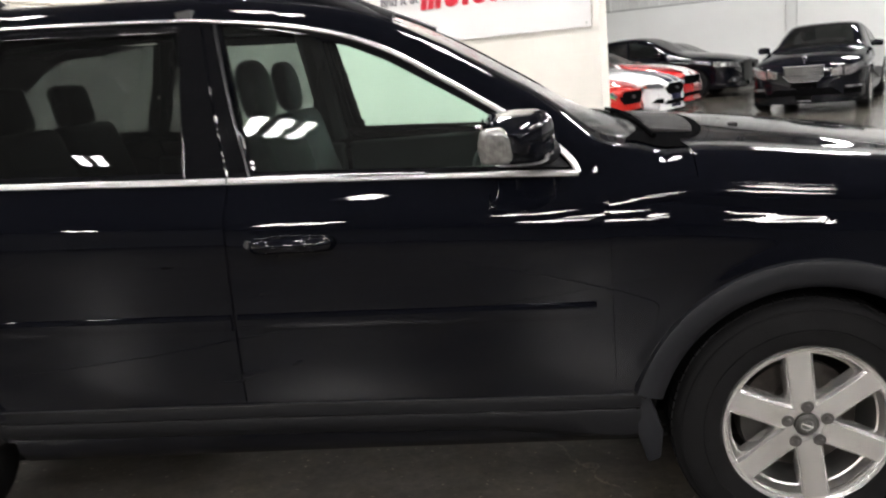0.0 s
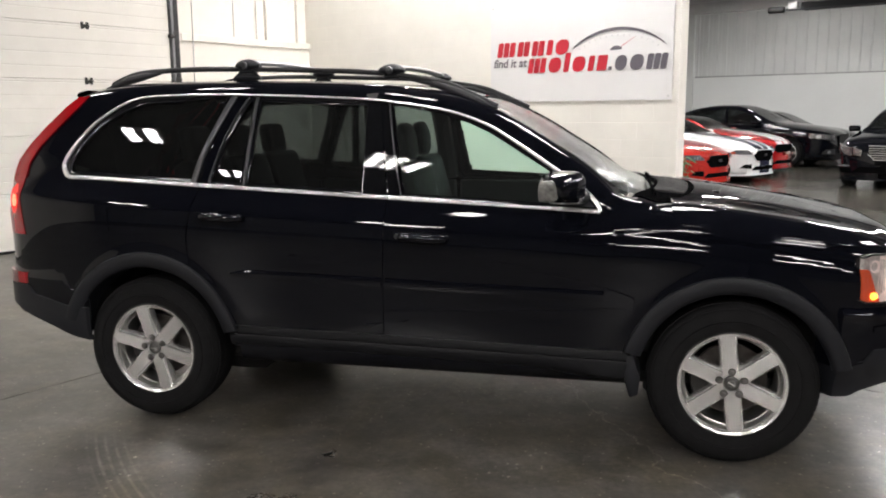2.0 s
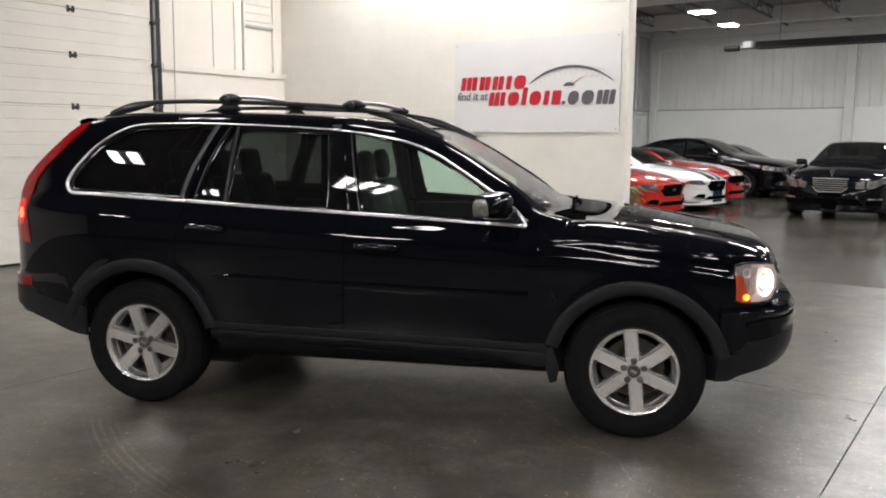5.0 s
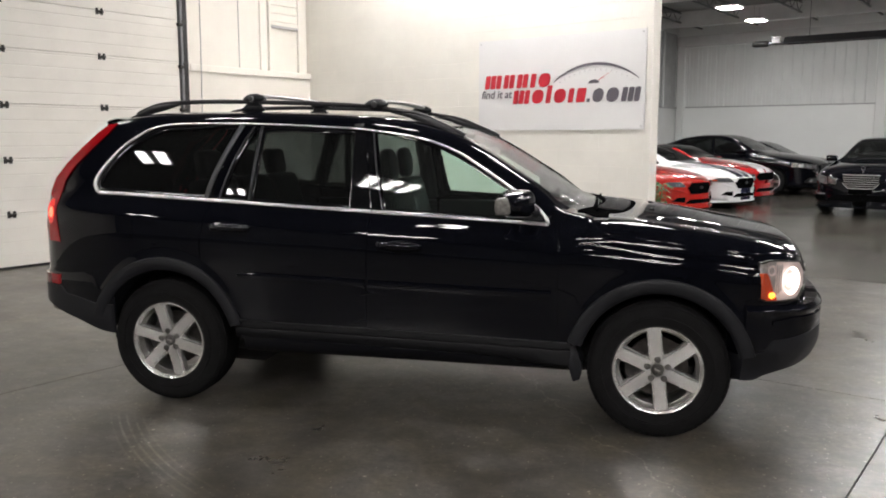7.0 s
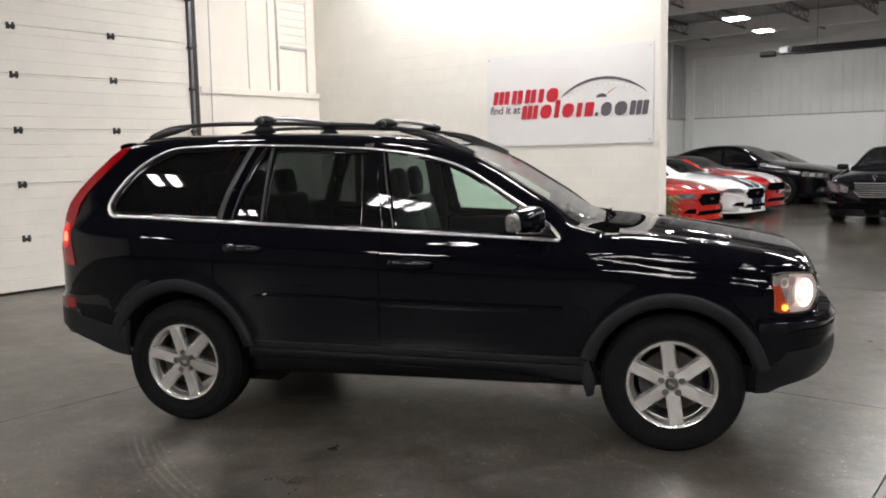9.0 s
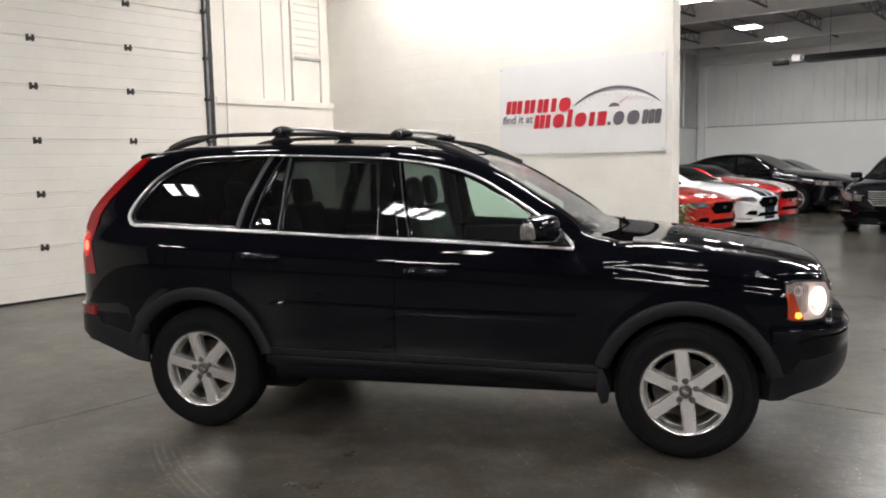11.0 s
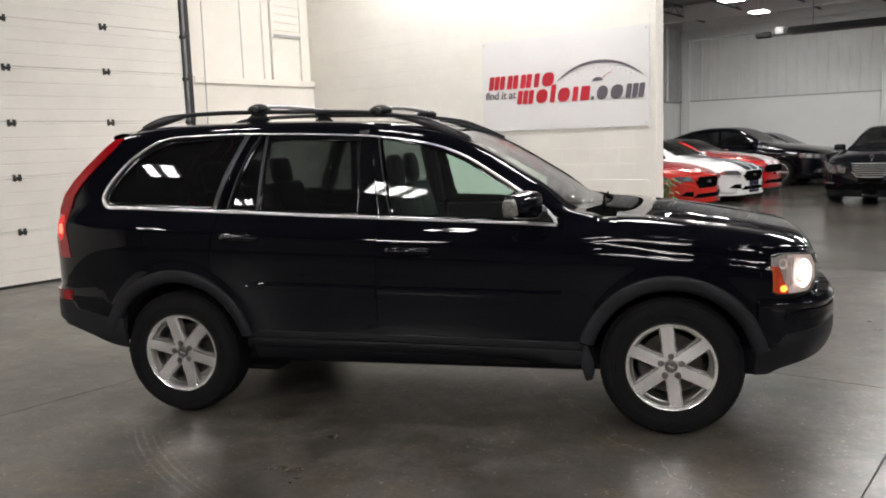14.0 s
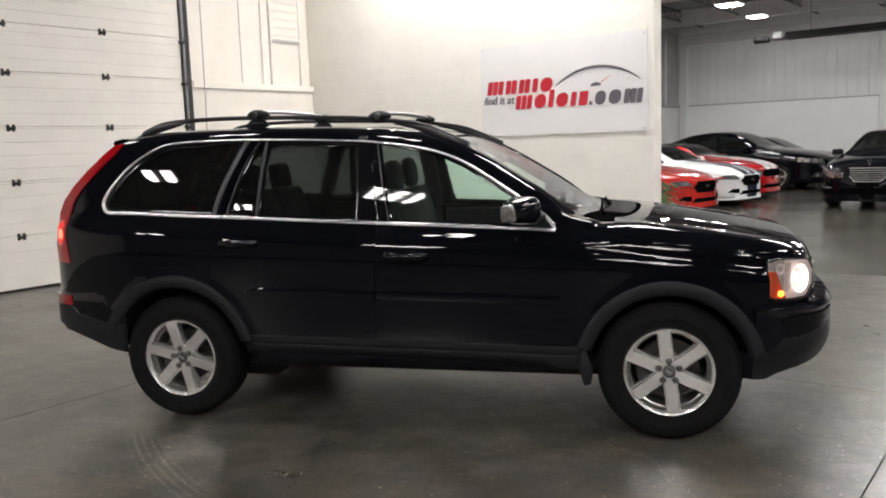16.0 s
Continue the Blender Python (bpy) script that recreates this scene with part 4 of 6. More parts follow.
def suv_flank(car, s):
    """Doors, fender, quarter panel, panes and trim of one flank; s is -1 or 1."""
    g = 0.0035
    top = lambda x: belt(x) - 0.006
    # front fender
    o = [(0.905, 0.52), (0.905 + g, 1.075)]
    o += [(1.02, 1.072), (1.14, 1.072), (1.3, 1.063), (1.5, 1.037), (1.7, 1.0), (1.82, 0.972), (1.893, 0.955), (1.90, 0.90), (1.925, 0.74), (1.90, 0.70), (1.90, 0.56)]
    o += arc_pts(WB, HUB, 0.455, 25, 158, 22)
    part("front_fender", patch(SUV, o, s, 0.005, step=0.016, surface=flared), PAINT, car)
    # front door
    zs = 0.509
    o = [(-0.148 + g, zs), (0.898, zs - 0.024), (0.898, 0.8), (0.893, top(0.893) - 0.01)]
    o += [(x, top(x)) for x in (0.86, 0.6, 0.3, 0.0, -0.142)]
    fd = part("front_door", patch(SUV, o, s, 0.006), PAINT, car)
    # rear door
    o = [(-0.155, zs + 0.003), (-0.150, top(-0.15))] + [(x, top(x)) for x in (-0.4, -0.7, -1.0, -1.112)]
    o += [(-1.135, 1.05), (-1.155, 0.95), (-1.15, 0.86)] + [p for p in arc_pts(WR, HUB, 0.476, 57, 18, 10)]
    rd = part("rear_door", patch(SUV, o, s, 0.006, step=0.016, surface=flared), PAINT, car)
    # quarter panel
    o = [(-1.119, top(-1.12)), (-1.4, top(-1.4)), (-1.7, top(-1.7)), (-1.9, top(-1.9) + 0.01), (-2.15, 1.22), (-2.155, 1.1), (-2.125, 0.925), (-2.16, 0.915), (-2.17, 0.77), (-1.95, 0.765), (-1.86, 0.70), (-1.85, 0.60)]
    o += arc_pts(WR, HUB, 0.476, 152, 58, 18) + [(-1.157, 0.875), (-1.161, 0.95), (-1.141, 1.055)]
    qp = part("quarter_panel", patch(SUV, o, s, 0.005, step=0.016, surface=flared), PAINT, car)
    # fuel flap
    if s < 0:
        o = [(-1.745, 0.965), (-1.735, 0.955), (-1.60, 0.955), (-1.59, 0.965), (-1.59, 1.085), (-1.60, 1.095), (-1.735, 1.10), (-1.745, 1.09)]
        part("fuel_flap", patch(SUV, o, s, 0.0085, 0.004), PAINT, qp)
    # panes
    for poly, mat, holder in ((PANE_Q, GLASS_REAR, car), (PANE_R1, GLASS_REAR, rd), (PANE_R2, GLASS_REAR, rd), (PANE_F, GLASS_FRONT, fd)):
        part("quarter_window" if holder is car else "side_window", patch(SUV, shrink(poly, -0.012), s, -0.003, 0, 0.03, surface=pane_side), mat, holder,
             "dark privacy glass" if mat is GLASS_REAR else "light green glass")
        loop = poly + [poly[0], poly[1]]
        part("window_frame", strip(SUV, loop, 0.028, s, 0.004, 0.014, n=1), PAINT_GLOSS, holder)
    # black pillars over the shell
    part("door_pillar", patch(SUV, [(-0.268, belt(-0.26) + 0.012), (-0.266, 1.598), (-0.206, 1.590), (-0.152, belt(-0.15) + 0.012)], s, 0.012, 0.012, surface=pane_side), PAINT_GLOSS, rd)
    part("door_pillar", patch(SUV, [(-0.145, belt(-0.14) + 0.012), (-0.199, 1.589), (-0.158, 1.584), (-0.078, belt(-0.08) + 0.012)], s, 0.012, 0.012, surface=pane_side), PAINT_GLOSS, fd)
    part("window_edge", strip(SUV, [(-0.163, 1.586), (-0.122, 1.35), (-0.082, belt(-0.08) + 0.012)], 0.007, s, 0.013, 0.012), SATIN, fd)
    part("window_divider", strip(SUV, [(-0.838, 1.622), (-0.86, 1.4), (-0.882, belt(-0.88) + 0.01)], 0.015, s, 0.012, 0.012), SATIN, rd)
    part("window_edge", strip(SUV, [(-0.885, 1.62), (-0.935, 1.54), (-0.995, 1.42), (-1.055, 1.26), (-1.07, belt(-1.07) + 0.012)], 0.008, s, 0.010, 0.01), SATIN, rd)
    part("rear_pillar", strip(SUV, [(-0.962, 1.632), (-1.02, 1.52), (-1.085, 1.39), (-1.13, 1.28), (-1.15, belt(-1.15) + 0.012)], 0.030, s, 0.012, 0.012), SATIN, car, "satin grey pillar cover")
    # bright window surround
    b = lambda x: (x, belt(x) + 0.004)
    part("belt_trim", strip(SUV, [b(-1.122), b(-1.4), b(-1.7), (-1.80, belt(-1.8) + 0.002), (-1.862, 1.232), (-1.892, 1.27), (-1.885, 1.315), (-1.83, 1.395), (-1.73, 1.50), (-1.59, 1.59), (-1.46, 1.630), (-1.2, 1.639), (-0.975, 1.638)],
                            lambda q: 0.019 if q < 0.35 else 0.023 - 0.014 * smooth01(q, 0.5, 0.85), s, 0.013), CHROME, qp, "bright chrome window trim")
    part("belt_trim", strip(SUV, [b(-1.115), b(-0.8), b(-0.5), b(-0.152)], 0.018, s, 0.014), CHROME, rd, "bright chrome window trim")
    part("belt_trim", strip(SUV, [b(-0.145), b(0.2), b(0.5), b(0.836)], 0.018, s, 0.014), CHROME, fd, "bright chrome window trim")
    part("top_trim", strip(SUV, [(-0.970, 1.638), (-0.6, 1.624), (-0.27, 1.606), (-0.15, 1.593)], 0.009, s, 0.014), CHROME, rd, "bright chrome window trim")
    part("top_trim", strip(SUV, [(-0.143, 1.592), (-0.05, 1.580), (0.085, 1.556), (0.21, 1.522), (0.336, 1.468), (0.458, 1.394), (0.58, 1.316), (0.682, 1.249), (0.757, 1.196), (0.80, 1.158), (0.826, 1.125), (0.834, 1.102)],
                           lambda q: 0.009 + 0.011 * q, s, 0.014), CHROME, fd, "bright chrome window trim")
    # flank mouldings
    part("side_moulding", strip(SUV, [(-0.16, 0.757), (-0.5, 0.766), (-0.93, 0.776)], lambda q: 0.05 * min(1.0, 10 * (1 - q) + 0.1), s, 0.015, 0.012), PAINT, rd)
    part("side_moulding", strip(SUV, [(0.86, 0.738), (0.4, 0.746), (-0.14, 0.757)], 0.05, s, 0.015, 0.012), PAINT, fd)
    # handles
    for x, z, holder in ((-0.965, 1.045, rd), (0.042, 0.968, fd)):
        w = SUV.side(x, z)
        bowl = []
        for k in range(20):
            a = 2 * math.pi * k / 20
            bowl.append((x + 0.075 * math.copysign(abs(math.cos(a)) ** 0.6, math.cos(a)), z - 0.006 + 0.04 * math.copysign(abs(math.sin(a)) ** 0.7, math.sin(a))))
        part("handle_cup", patch(SUV, bowl, s, 0.0068, 0.003, 0.03), PAINT, holder)
        path = [(x - 0.105, s * (w + 0.004), z + 0.004), (x - 0.09, s * (w + 0.026), z + 0.006), (x - 0.04, s * (w + 0.042), z + 0.008), (x + 0.04, s * (w + 0.042), z + 0.006), (x + 0.09, s * (w + 0.026), z + 0.003), (x + 0.105, s * (w + 0.004), z)]
        path = [tuple(p) for p in spline(path, 5)]
        part("door_handle", tube(path, 0.021, 12, 1.0), PAINT, holder, "glossy black pull handle")
        if x > 0:
            part("key_lock", moved(lathe([(0, -0.004), (0.011, -0.004), (0.012, 0.004), (0, 0.004)], 14), pose(x - 0.125, s * (w + 0.008), z + 0.01)), SATIN, holder)
    # cladding: arches, sill, mud flap
    for (w, ro), a0, a1 in ((ARCHES[0], 13, 164), (ARCHES[1], 15, 163)):
        rows = []
        for k in range(41):
            a = radians(a0 + (a1 - a0) * k / 40)
            c, sn = math.cos(a), math.sin(a)
            y = SUV.side(w + 0.96 * ro * c, HUB + 0.96 * ro * sn)
            y = 0.5 * y + 0.5 * 0.945
            rows.append([(w + (ro - r) * c, s * (y + h), HUB + (ro - r) * sn) for r, h in ((0.082, -0.12), (0.080, 0.002), (0.074, 0.013), (0.055, 0.022), (0.022, 0.025), (0.006, 0.020), (0.0, -0.005))])
        part("arch_cladding", grid_mesh(rows), CLAD, car, "matt dark grey plastic arch", smooth=50)
    rows = []
    for k in range(31):
        x = -0.955 + 1.925 * k / 30
        y = SUV.side(x, 0.47)
        zt = 0.512 - 0.0155 * (x + 0.9)
        dz = 0.118 + 0.034 * smooth01(x, 0.55, 0.95)
        e = 0.0 if 0 < k < 30 else -0.01
        rows.append([(x, s * (y + h + e), z) for h, z in ((-0.02, zt + 0.003), (0.010, zt), (0.013, zt - 0.008), (0.011, zt - 0.035), (0.003, zt - 0.042), (0.007, zt - 0.052), (0.0, zt - dz + 0.03), (-0.018, zt - dz + 0.01), (-0.06, zt - dz), (-0.2, zt - dz - 0.004))])
    part("sill_trim", strip(SUV, [(x, 0.5155 - 0.0155 * (x + 0.9)) for x in np.linspace(-0.95, 0.95, 9)], 0.005, s, 0.014, 0.012, n=2), SATIN, car, "thin satin sill edge")
    part("sill_cladding", grid_mesh(rows), SILL, car, "matt dark grey plastic sill", smooth=35)
    bm = prism([(0.94, 0.49), (0.99, 0.49), (1.03, 0.37), (1.022, 0.285), (0.985, 0.272), (0.962, 0.345)], s * 0.22, "y", s * 0.70, 0.008)
    part("mud_flap", bm, CLAD, car)
    # tail lamp
    o = [(-2.242, 0.93), (-2.264, 1.05), (-2.266, 1.14), (-2.25, 1.225), (-2.207, 1.312), (-2.138, 1.395), (-2.045, 1.485), (-1.93, 1.585), (-1.86, 1.634), (-1.80, 1.640), (-1.84, 1.585), (-1.95, 1.482), (-2.055, 1.382), (-2.115, 1.295), (-2.145, 1.22), (-2.145, 1.1), (-2.115, 0.93)]
    tl = part("tail_lamp", patch(SUV, o, s, 0.010, 0.03, 0.03), RED_LENS, car, "tall red tail lamp along the rear pillar")
    part("lamp_glow", patch(SUV, [(-2.215, 1.035), (-2.237, 1.065), (-2.242, 1.11), (-2.235, 1.16), (-2.21, 1.19), (-2.185, 1.185), (-2.166, 1.15), (-2.162, 1.10), (-2.17, 1.06), (-2.19, 1.035)], s, 0.0115, 0.008), RED_GLOW, tl, "glowing red lens round the bulb")
    part("lamp_bulb", patch(SUV, [(-2.212, 1.075), (-2.222, 1.10), (-2.212, 1.135), (-2.182, 1.135), (-2.172, 1.10), (-2.182, 1.075)], s, 0.013, 0.01), RED_LIT, tl, "lit red bulb")
    # rear bumper
    rb = part("rear_bumper", around(TAIL, 0.0, 1.0, lambda q: REAR_LOW(q) + 0.03, lambda q: 0.64 + 0.135 * smooth01(q, 0.05, 0.12) - 0.02 * q, 0.010, 30, 10,
                                    bulge=lambda z: -0.015 * smooth01(z, 0.70, 0.78), side=s), PAINT, car)
    part("bumper_cladding", around(TAIL, 0.0, 1.0, REAR_LOW, lambda q: 0.568 + 0.045 * smooth01(q, 0.05, 0.24) + 0.048 * smooth01(q, 0.24, 0.275), 0.020, 60, 10,
                                   bulge=lambda z: -0.03 * smooth01(0.50 - z, 0, 0.2), side=s), CLAD, rb, "matt dark grey plastic bumper skirt")
    part("reflector", around(TAIL, 0.285, 0.45, lambda q: 0.668, lambda q: 0.728, 0.02, 8, 2, side=s), RED_REFLECT, rb, "red reflector")
    # front bumper
    fb = part("front_bumper", around(NOSE, 0.0, 1.0, lambda q: SKIRT_TOP(q) - 0.012, lambda q: 0.728 + 0.022 * smooth01(q, 0.3, 0.6), 0.008, 36, 30, sink=0.13,
                                     bulge=lambda z: 0.012 - 0.034 * smooth01(z, 0.705, 0.78) + 0.010 * math.exp(-((z - 0.70) / 0.016) ** 2), side=s), PAINT, car)
    part("bumper_cladding", around(NOSE, 0.0, 1.0, FRONT_LOW, SKIRT_TOP, 0.026, 60, 10, sink=0.26,
                                   bulge=lambda z: -0.058 * smooth01(0.54 - z, 0, 0.2), side=s), CLAD, fb, "matt dark grey plastic bumper skirt")
    part("bumper_strip", around(NOSE, 0.11, 1.0, lambda q: 0.630, lambda q: 0.668 - 0.016 * smooth01(0.2 - q, 0, 0.09), 0.028, 30, 4, side=s), PAINT, fb, "glossy black rubbing strip")
    part("air_intake", around(NOSE, 0.62, 1.0, lambda q: 0.50, lambda q: 0.60, 0.03, 14, 2, side=s), SEAL, fb)
    # headlamp
    lo = lambda q: 0.752 + 0.014 * smooth01(q, 0.12, 0.5) + 0.050 * smooth01(q, 0.255, 0.34) + 0.012 * smooth01(0.11 - q, 0, 0.03)
    hi = lambda q: 0.955 - 0.030 * smooth01(q, 0.1, 0.5) - 0.050 * smooth01(q, 0.265, 0.34) - 0.015 * smooth01(0.12 - q, 0, 0.04)
    hl = part("headlamp", around(LAMP, 0.088, 0.335, lo, hi, 0.006, 24, 10, sink=0.012, side=s), REFLECTOR, car, "lit headlamp with an amber side section")
    for edge in (lo, hi):
        part("lamp_rim", around(LAMP, 0.084, 0.34, lambda q: edge(q) - 0.003, lambda q: edge(q) + 0.003, 0.018, 20, 1, 0.02, side=s), SEAL, hl)
    amber_top = lambda q: hi(q) - 0.055 - 0.35 * (q - 0.10)
    part("indicator_lens", around(LAMP, 0.091, 0.150, lambda q: lo(q) + 0.004, lambda q: max(amber_top(q) - 0.13 * smooth01(q, 0.10, 0.155), lo(q) + 0.02), 0.014, 10, 8, side=s), AMBER, hl, "amber indicator lens")
    part("lens_cover", around(LAMP, 0.084, 0.34, lambda q: lo(q) - 0.002, lambda q: hi(q) + 0.002, 0.022, 24, 10, 0, side=s), CLEAR, hl, "clear lens cover")
    # grey fluted glass over the amber section, with a small side bowl, and the upright flutes beside the main bowl
    part("side_reflector", around(LAMP, 0.091, 0.142, lambda q: max(amber_top(q) - 0.13 * smooth01(q, 0.10, 0.155), lo(q) + 0.02) + 0.002, lambda q: hi(q) - 0.004, 0.011, 10, 4, side=s), SIDE_REFLECTOR, hl, "grey reflector corner")
    (x, y), (nx, ny) = LAMP(0.124)
    turn = pose(x + nx * 0.016, s * (y + ny * 0.016), 0.905) @ Matrix.Rotation(math.atan2(s * ny, nx), 4, "Z")
    rows = [[turn @ Vector((d, a * math.cos(c), 1.3 * a * math.sin(c))) for c in np.linspace(0, 2 * math.pi, 17)[:-1]] for a, d in ((0.003, -0.012), (0.012, -0.008), (0.018, 0.0), (0.021, 0.002))]
    part("side_bowl", grid_mesh(rows, closed_v=True), REFLECTOR, hl)
    for k in range(3):
        q = 0.148 + 0.010 * k
        part("reflector_flute", around(LAMP, q, q + 0.0045, lambda z: lo(z) + 0.03 + 0.01 * k, lambda z: hi(z) - 0.02, 0.010, 2, 6, 0.003, side=s), SIDE_REFLECTOR, hl)
    (x, y), (nx, ny) = LAMP(0.128)
    bm = bmesh.new()
    bmesh.ops.create_uvsphere(bm, u_segments=14, v_segments=10, radius=0.017)
    part("indicator_bulb", moved(bm, pose(x + nx * 0.010, s * (y + ny * 0.010), 0.781)), AMBER_LIT, hl, "lit amber bulb")
    (x, y), (nx, ny) = LAMP(0.212)
    rows = []
    turn = pose(x + nx * 0.018, s * (y + ny * 0.018), 0.853) @ Matrix.Rotation(math.atan2(s * ny, nx), 4, "Z")
    for a, d in ((0.006, -0.030), (0.03, -0.026), (0.055, -0.012), (0.068, 0.0), (0.071, 0.004)):
        rows.append([turn @ Vector((d, 0.8 * a * math.cos(c), a * math.sin(c))) for c in np.linspace(0, 2 * math.pi, 25)[:-1]])
    part("reflector_bowl", grid_mesh(rows, closed_v=True), BOWL, hl, "reflector bowl with a glow of its own for the bulb's bloom")
    bm = bmesh.new()
    bmesh.ops.create_uvsphere(bm, u_segments=18, v_segments=12, radius=0.019)
    part("headlamp_bulb", moved(bm, pose(x + nx * 0.004, s * (y + ny * 0.004), 0.853) @ Matrix.Diagonal((1, 1, 1.5, 1))), HEAD_LIT, hl, "lit white bulb")


REAR_LOW = curve((0, 0.392), (0.058, 0.405), (0.18, 0.466), (0.28, 0.506), (0.36, 0.540), (0.45, 0.558), (0.55, 0.57), (1, 0.60))
def SKIRT_TOP(q):
    return 0.484 + 0.024 * smooth01(q, 0.0, 0.09) + 0.047 * smooth01(q, 0.088, 0.112) + 0.04 * smooth01(q, 0.11, 0.4)


FRONT_LOW = curve((0, 0.332), (0.05, 0.335), (0.1, 0.362), (0.3, 0.418), (0.5, 0.470), (0.7, 0.49), (1, 0.495))
TAIL = plan_of([(-1.745, 0.93), (-1.83, 0.925), (-2.0, 0.905), (-2.13, 0.875), (-2.23, 0.83), (-2.315, 0.745), (-2.365, 0.62), (-2.40, 0.4), (-2.415, 0.0)])
LAMP = plan_of([(x, SUV.half(x) - 0.002) for x in (1.80, 1.88, 1.95, 2.02, 2.08, 2.13, 2.165, 2.185)] + [(2.193, 0.12), (2.195, 0.0)])
NOSE = plan_of([(1.83, 0.932), (1.93, 0.915), (2.02, 0.882), (2.105, 0.825), (2.178, 0.72), (2.228, 0.56), (2.255, 0.32), (2.265, 0.0)])

suv = thing("sport_utility_car", "black sport utility car with silver six-spoke wheels and lit lamps", "car")
suv_shell(suv)
for flank in (-1, 1):
    suv_flank(suv, flank)


def suv_top(car):
    # bonnet skin over the shell, its rear edge bowed towards the nose in the middle
    grid_x = np.arange(1.02, 2.135, 0.0125)
    skin = np.array([[(p[0], p[1]) for p in SUV.section(x, 10)[62:]] for x in grid_x])

    def at(x, j):
        i = min(max((x - grid_x[0]) / 0.0125, 0), len(grid_x) - 1.001)
        k = int(i)
        return (1 - i + k) * skin[k, j] + (i - k) * skin[k + 1, j]

    def rear_edge(y):
        return 1.145 + 0.138 * math.sqrt(1 - min(abs(y) / 0.62, 1) ** 2)

    def sheet(j0, start, stop, lift, n):
        cols = list(range(j0, skin.shape[1]))
        rows = []
        for i in range(n + 1):
            half = []
            for j in cols:
                y0 = at(1.2, j)[0]
                x = start(y0) + (stop(y0) - start(y0)) * i / n
                y, z = at(x, j)
                half.append((x, y, z + lift))
            rows.append([(p[0], -p[1], p[2]) for p in half] + [p for p in half[-2::-1]])
        return grid_mesh(rows)

    bm = sheet(6, rear_edge, lambda y: 2.12, 0.007, 76)
    ex = bmesh.ops.extrude_edge_only(bm, edges=[e for e in bm.edges if len(e.link_faces) == 1])
    for v in ex["geom"]:
        if isinstance(v, bmesh.types.BMVert):
            v.co.z -= 0.014
    part("bonnet", bm, PAINT, car, smooth=60)
    # cowl, washer jets and wipers
    def screen_z(x, y):
        s = SUV.section(x, 10)[62:]
        return float(np.interp(abs(y), [p[0] for p in s[::-1]], [p[1] for p in s[::-1]]))

    rows = []
    for k in range(49):
        y = -0.735 + 1.47 * k / 48
        a, b = glass_foot(y), max(rear_edge(y) + 0.006, glass_foot(y) + 0.03)
        rows.append([(a + (b - a) * q / 12, y, screen_z(a + (b - a) * q / 12, y) + 0.004) for q in range(13)])
    cowl = part("cowl", grid_mesh(rows), MATT, car, "black plastic cowl under the windscreen")
    for k in range(16):
        y = -0.42 + 0.056 * k
        bm = box(glass_foot(y) + 0.02, rear_edge(y) - 0.03, y - 0.008, y + 0.008, -0.004, 0.009, 0.003)
        for v in bm.verts:
            v.co.z += screen_z(v.co.x, v.co.y) + 0.003
        part("cowl_rib", bm, SEAL, cowl)
    for y0, y1 in ((-0.60, 0.02), (-0.02, 0.58)):
        path = [(1.075 - 0.03 * q, y0 + (y1 - y0) * q, screen_z(1.075 - 0.03 * q, y0 + (y1 - y0) * q) + 0.014) for q in (0, 0.3, 0.6, 1.0)]
        part("wiper", tube([tuple(p) for p in spline(path, 5)], 0.008, 6), MATT, car, "black wiper arm")
    for y in (-0.28, 0.28):
        bm = box(1.36, 1.39, y - 0.014, y + 0.014, SUV.top(1.38) - 0.016, SUV.top(1.38) + 0.010, 0.004)
        part("washer_jet", bm, SEAL, car)
    # roof rails with feet
    for s in (-1, 1):
        path = [(-1.775, s * 0.53, 1.700), (-1.72, s * 0.53, 1.725), (-1.63, s * 0.53, 1.754), (-1.50, s * 0.532, 1.767), (-1.25, s * 0.535, 1.773), (-1.0, s * 0.535, 1.769), (-0.60, s * 0.535, 1.755), (-0.285, s * 0.535, 1.737), (0.03, s * 0.56, 1.693), (0.175, s * 0.58, 1.640), (0.27, s * 0.592, 1.598), (0.335, s * 0.60, 1.566)]
        rail = part("roof_rail", tube([tuple(p) for p in spline(path, 6)], 0.0135, 10, 1.0), RAIL, car, "black roof rail")
        for foot, mat in (([(-1.82, 1.676, 0.006, 0.006), (-1.76, 1.693, 0.016, 0.016), (-1.67, 1.724, 0.020, 0.024), (-1.58, 1.742, 0.018, 0.020), (-1.48, 1.758, 0.01, 0.008)], RAIL),
                          ([(-1.06, 1.722, 0.016, 0.006), (-1.02, 1.735, 0.018, 0.03), (-0.95, 1.735, 0.018, 0.03), (-0.91, 1.722, 0.016, 0.006)], CLAD),
                          ([(-0.12, 1.700, 0.01, 0.004), (0.0, 1.682, 0.02, 0.016), (0.12, 1.645, 0.022, 0.024), (0.24, 1.594, 0.022, 0.022), (0.36, 1.540, 0.012, 0.008)], RAIL)):
            rows = []
            for x, z, a, b in foot:
                y = 0.535 + 0.065 * smooth01(x, -0.2, 0.34)
                rows.append([(x, s * (y + a * math.cos(c)), z + b * math.sin(c)) for c in np.linspace(0, 2 * math.pi, 13)[:-1]])
            bm = grid_mesh(rows, closed_v=True)
            bm.verts.ensure_lookup_table()
            bm.faces.new(bm.verts[:12])
            bm.faces.new(bm.verts[-12:])
            part("rail_foot", bm, mat, rail)
    # spoiler
    rows = []
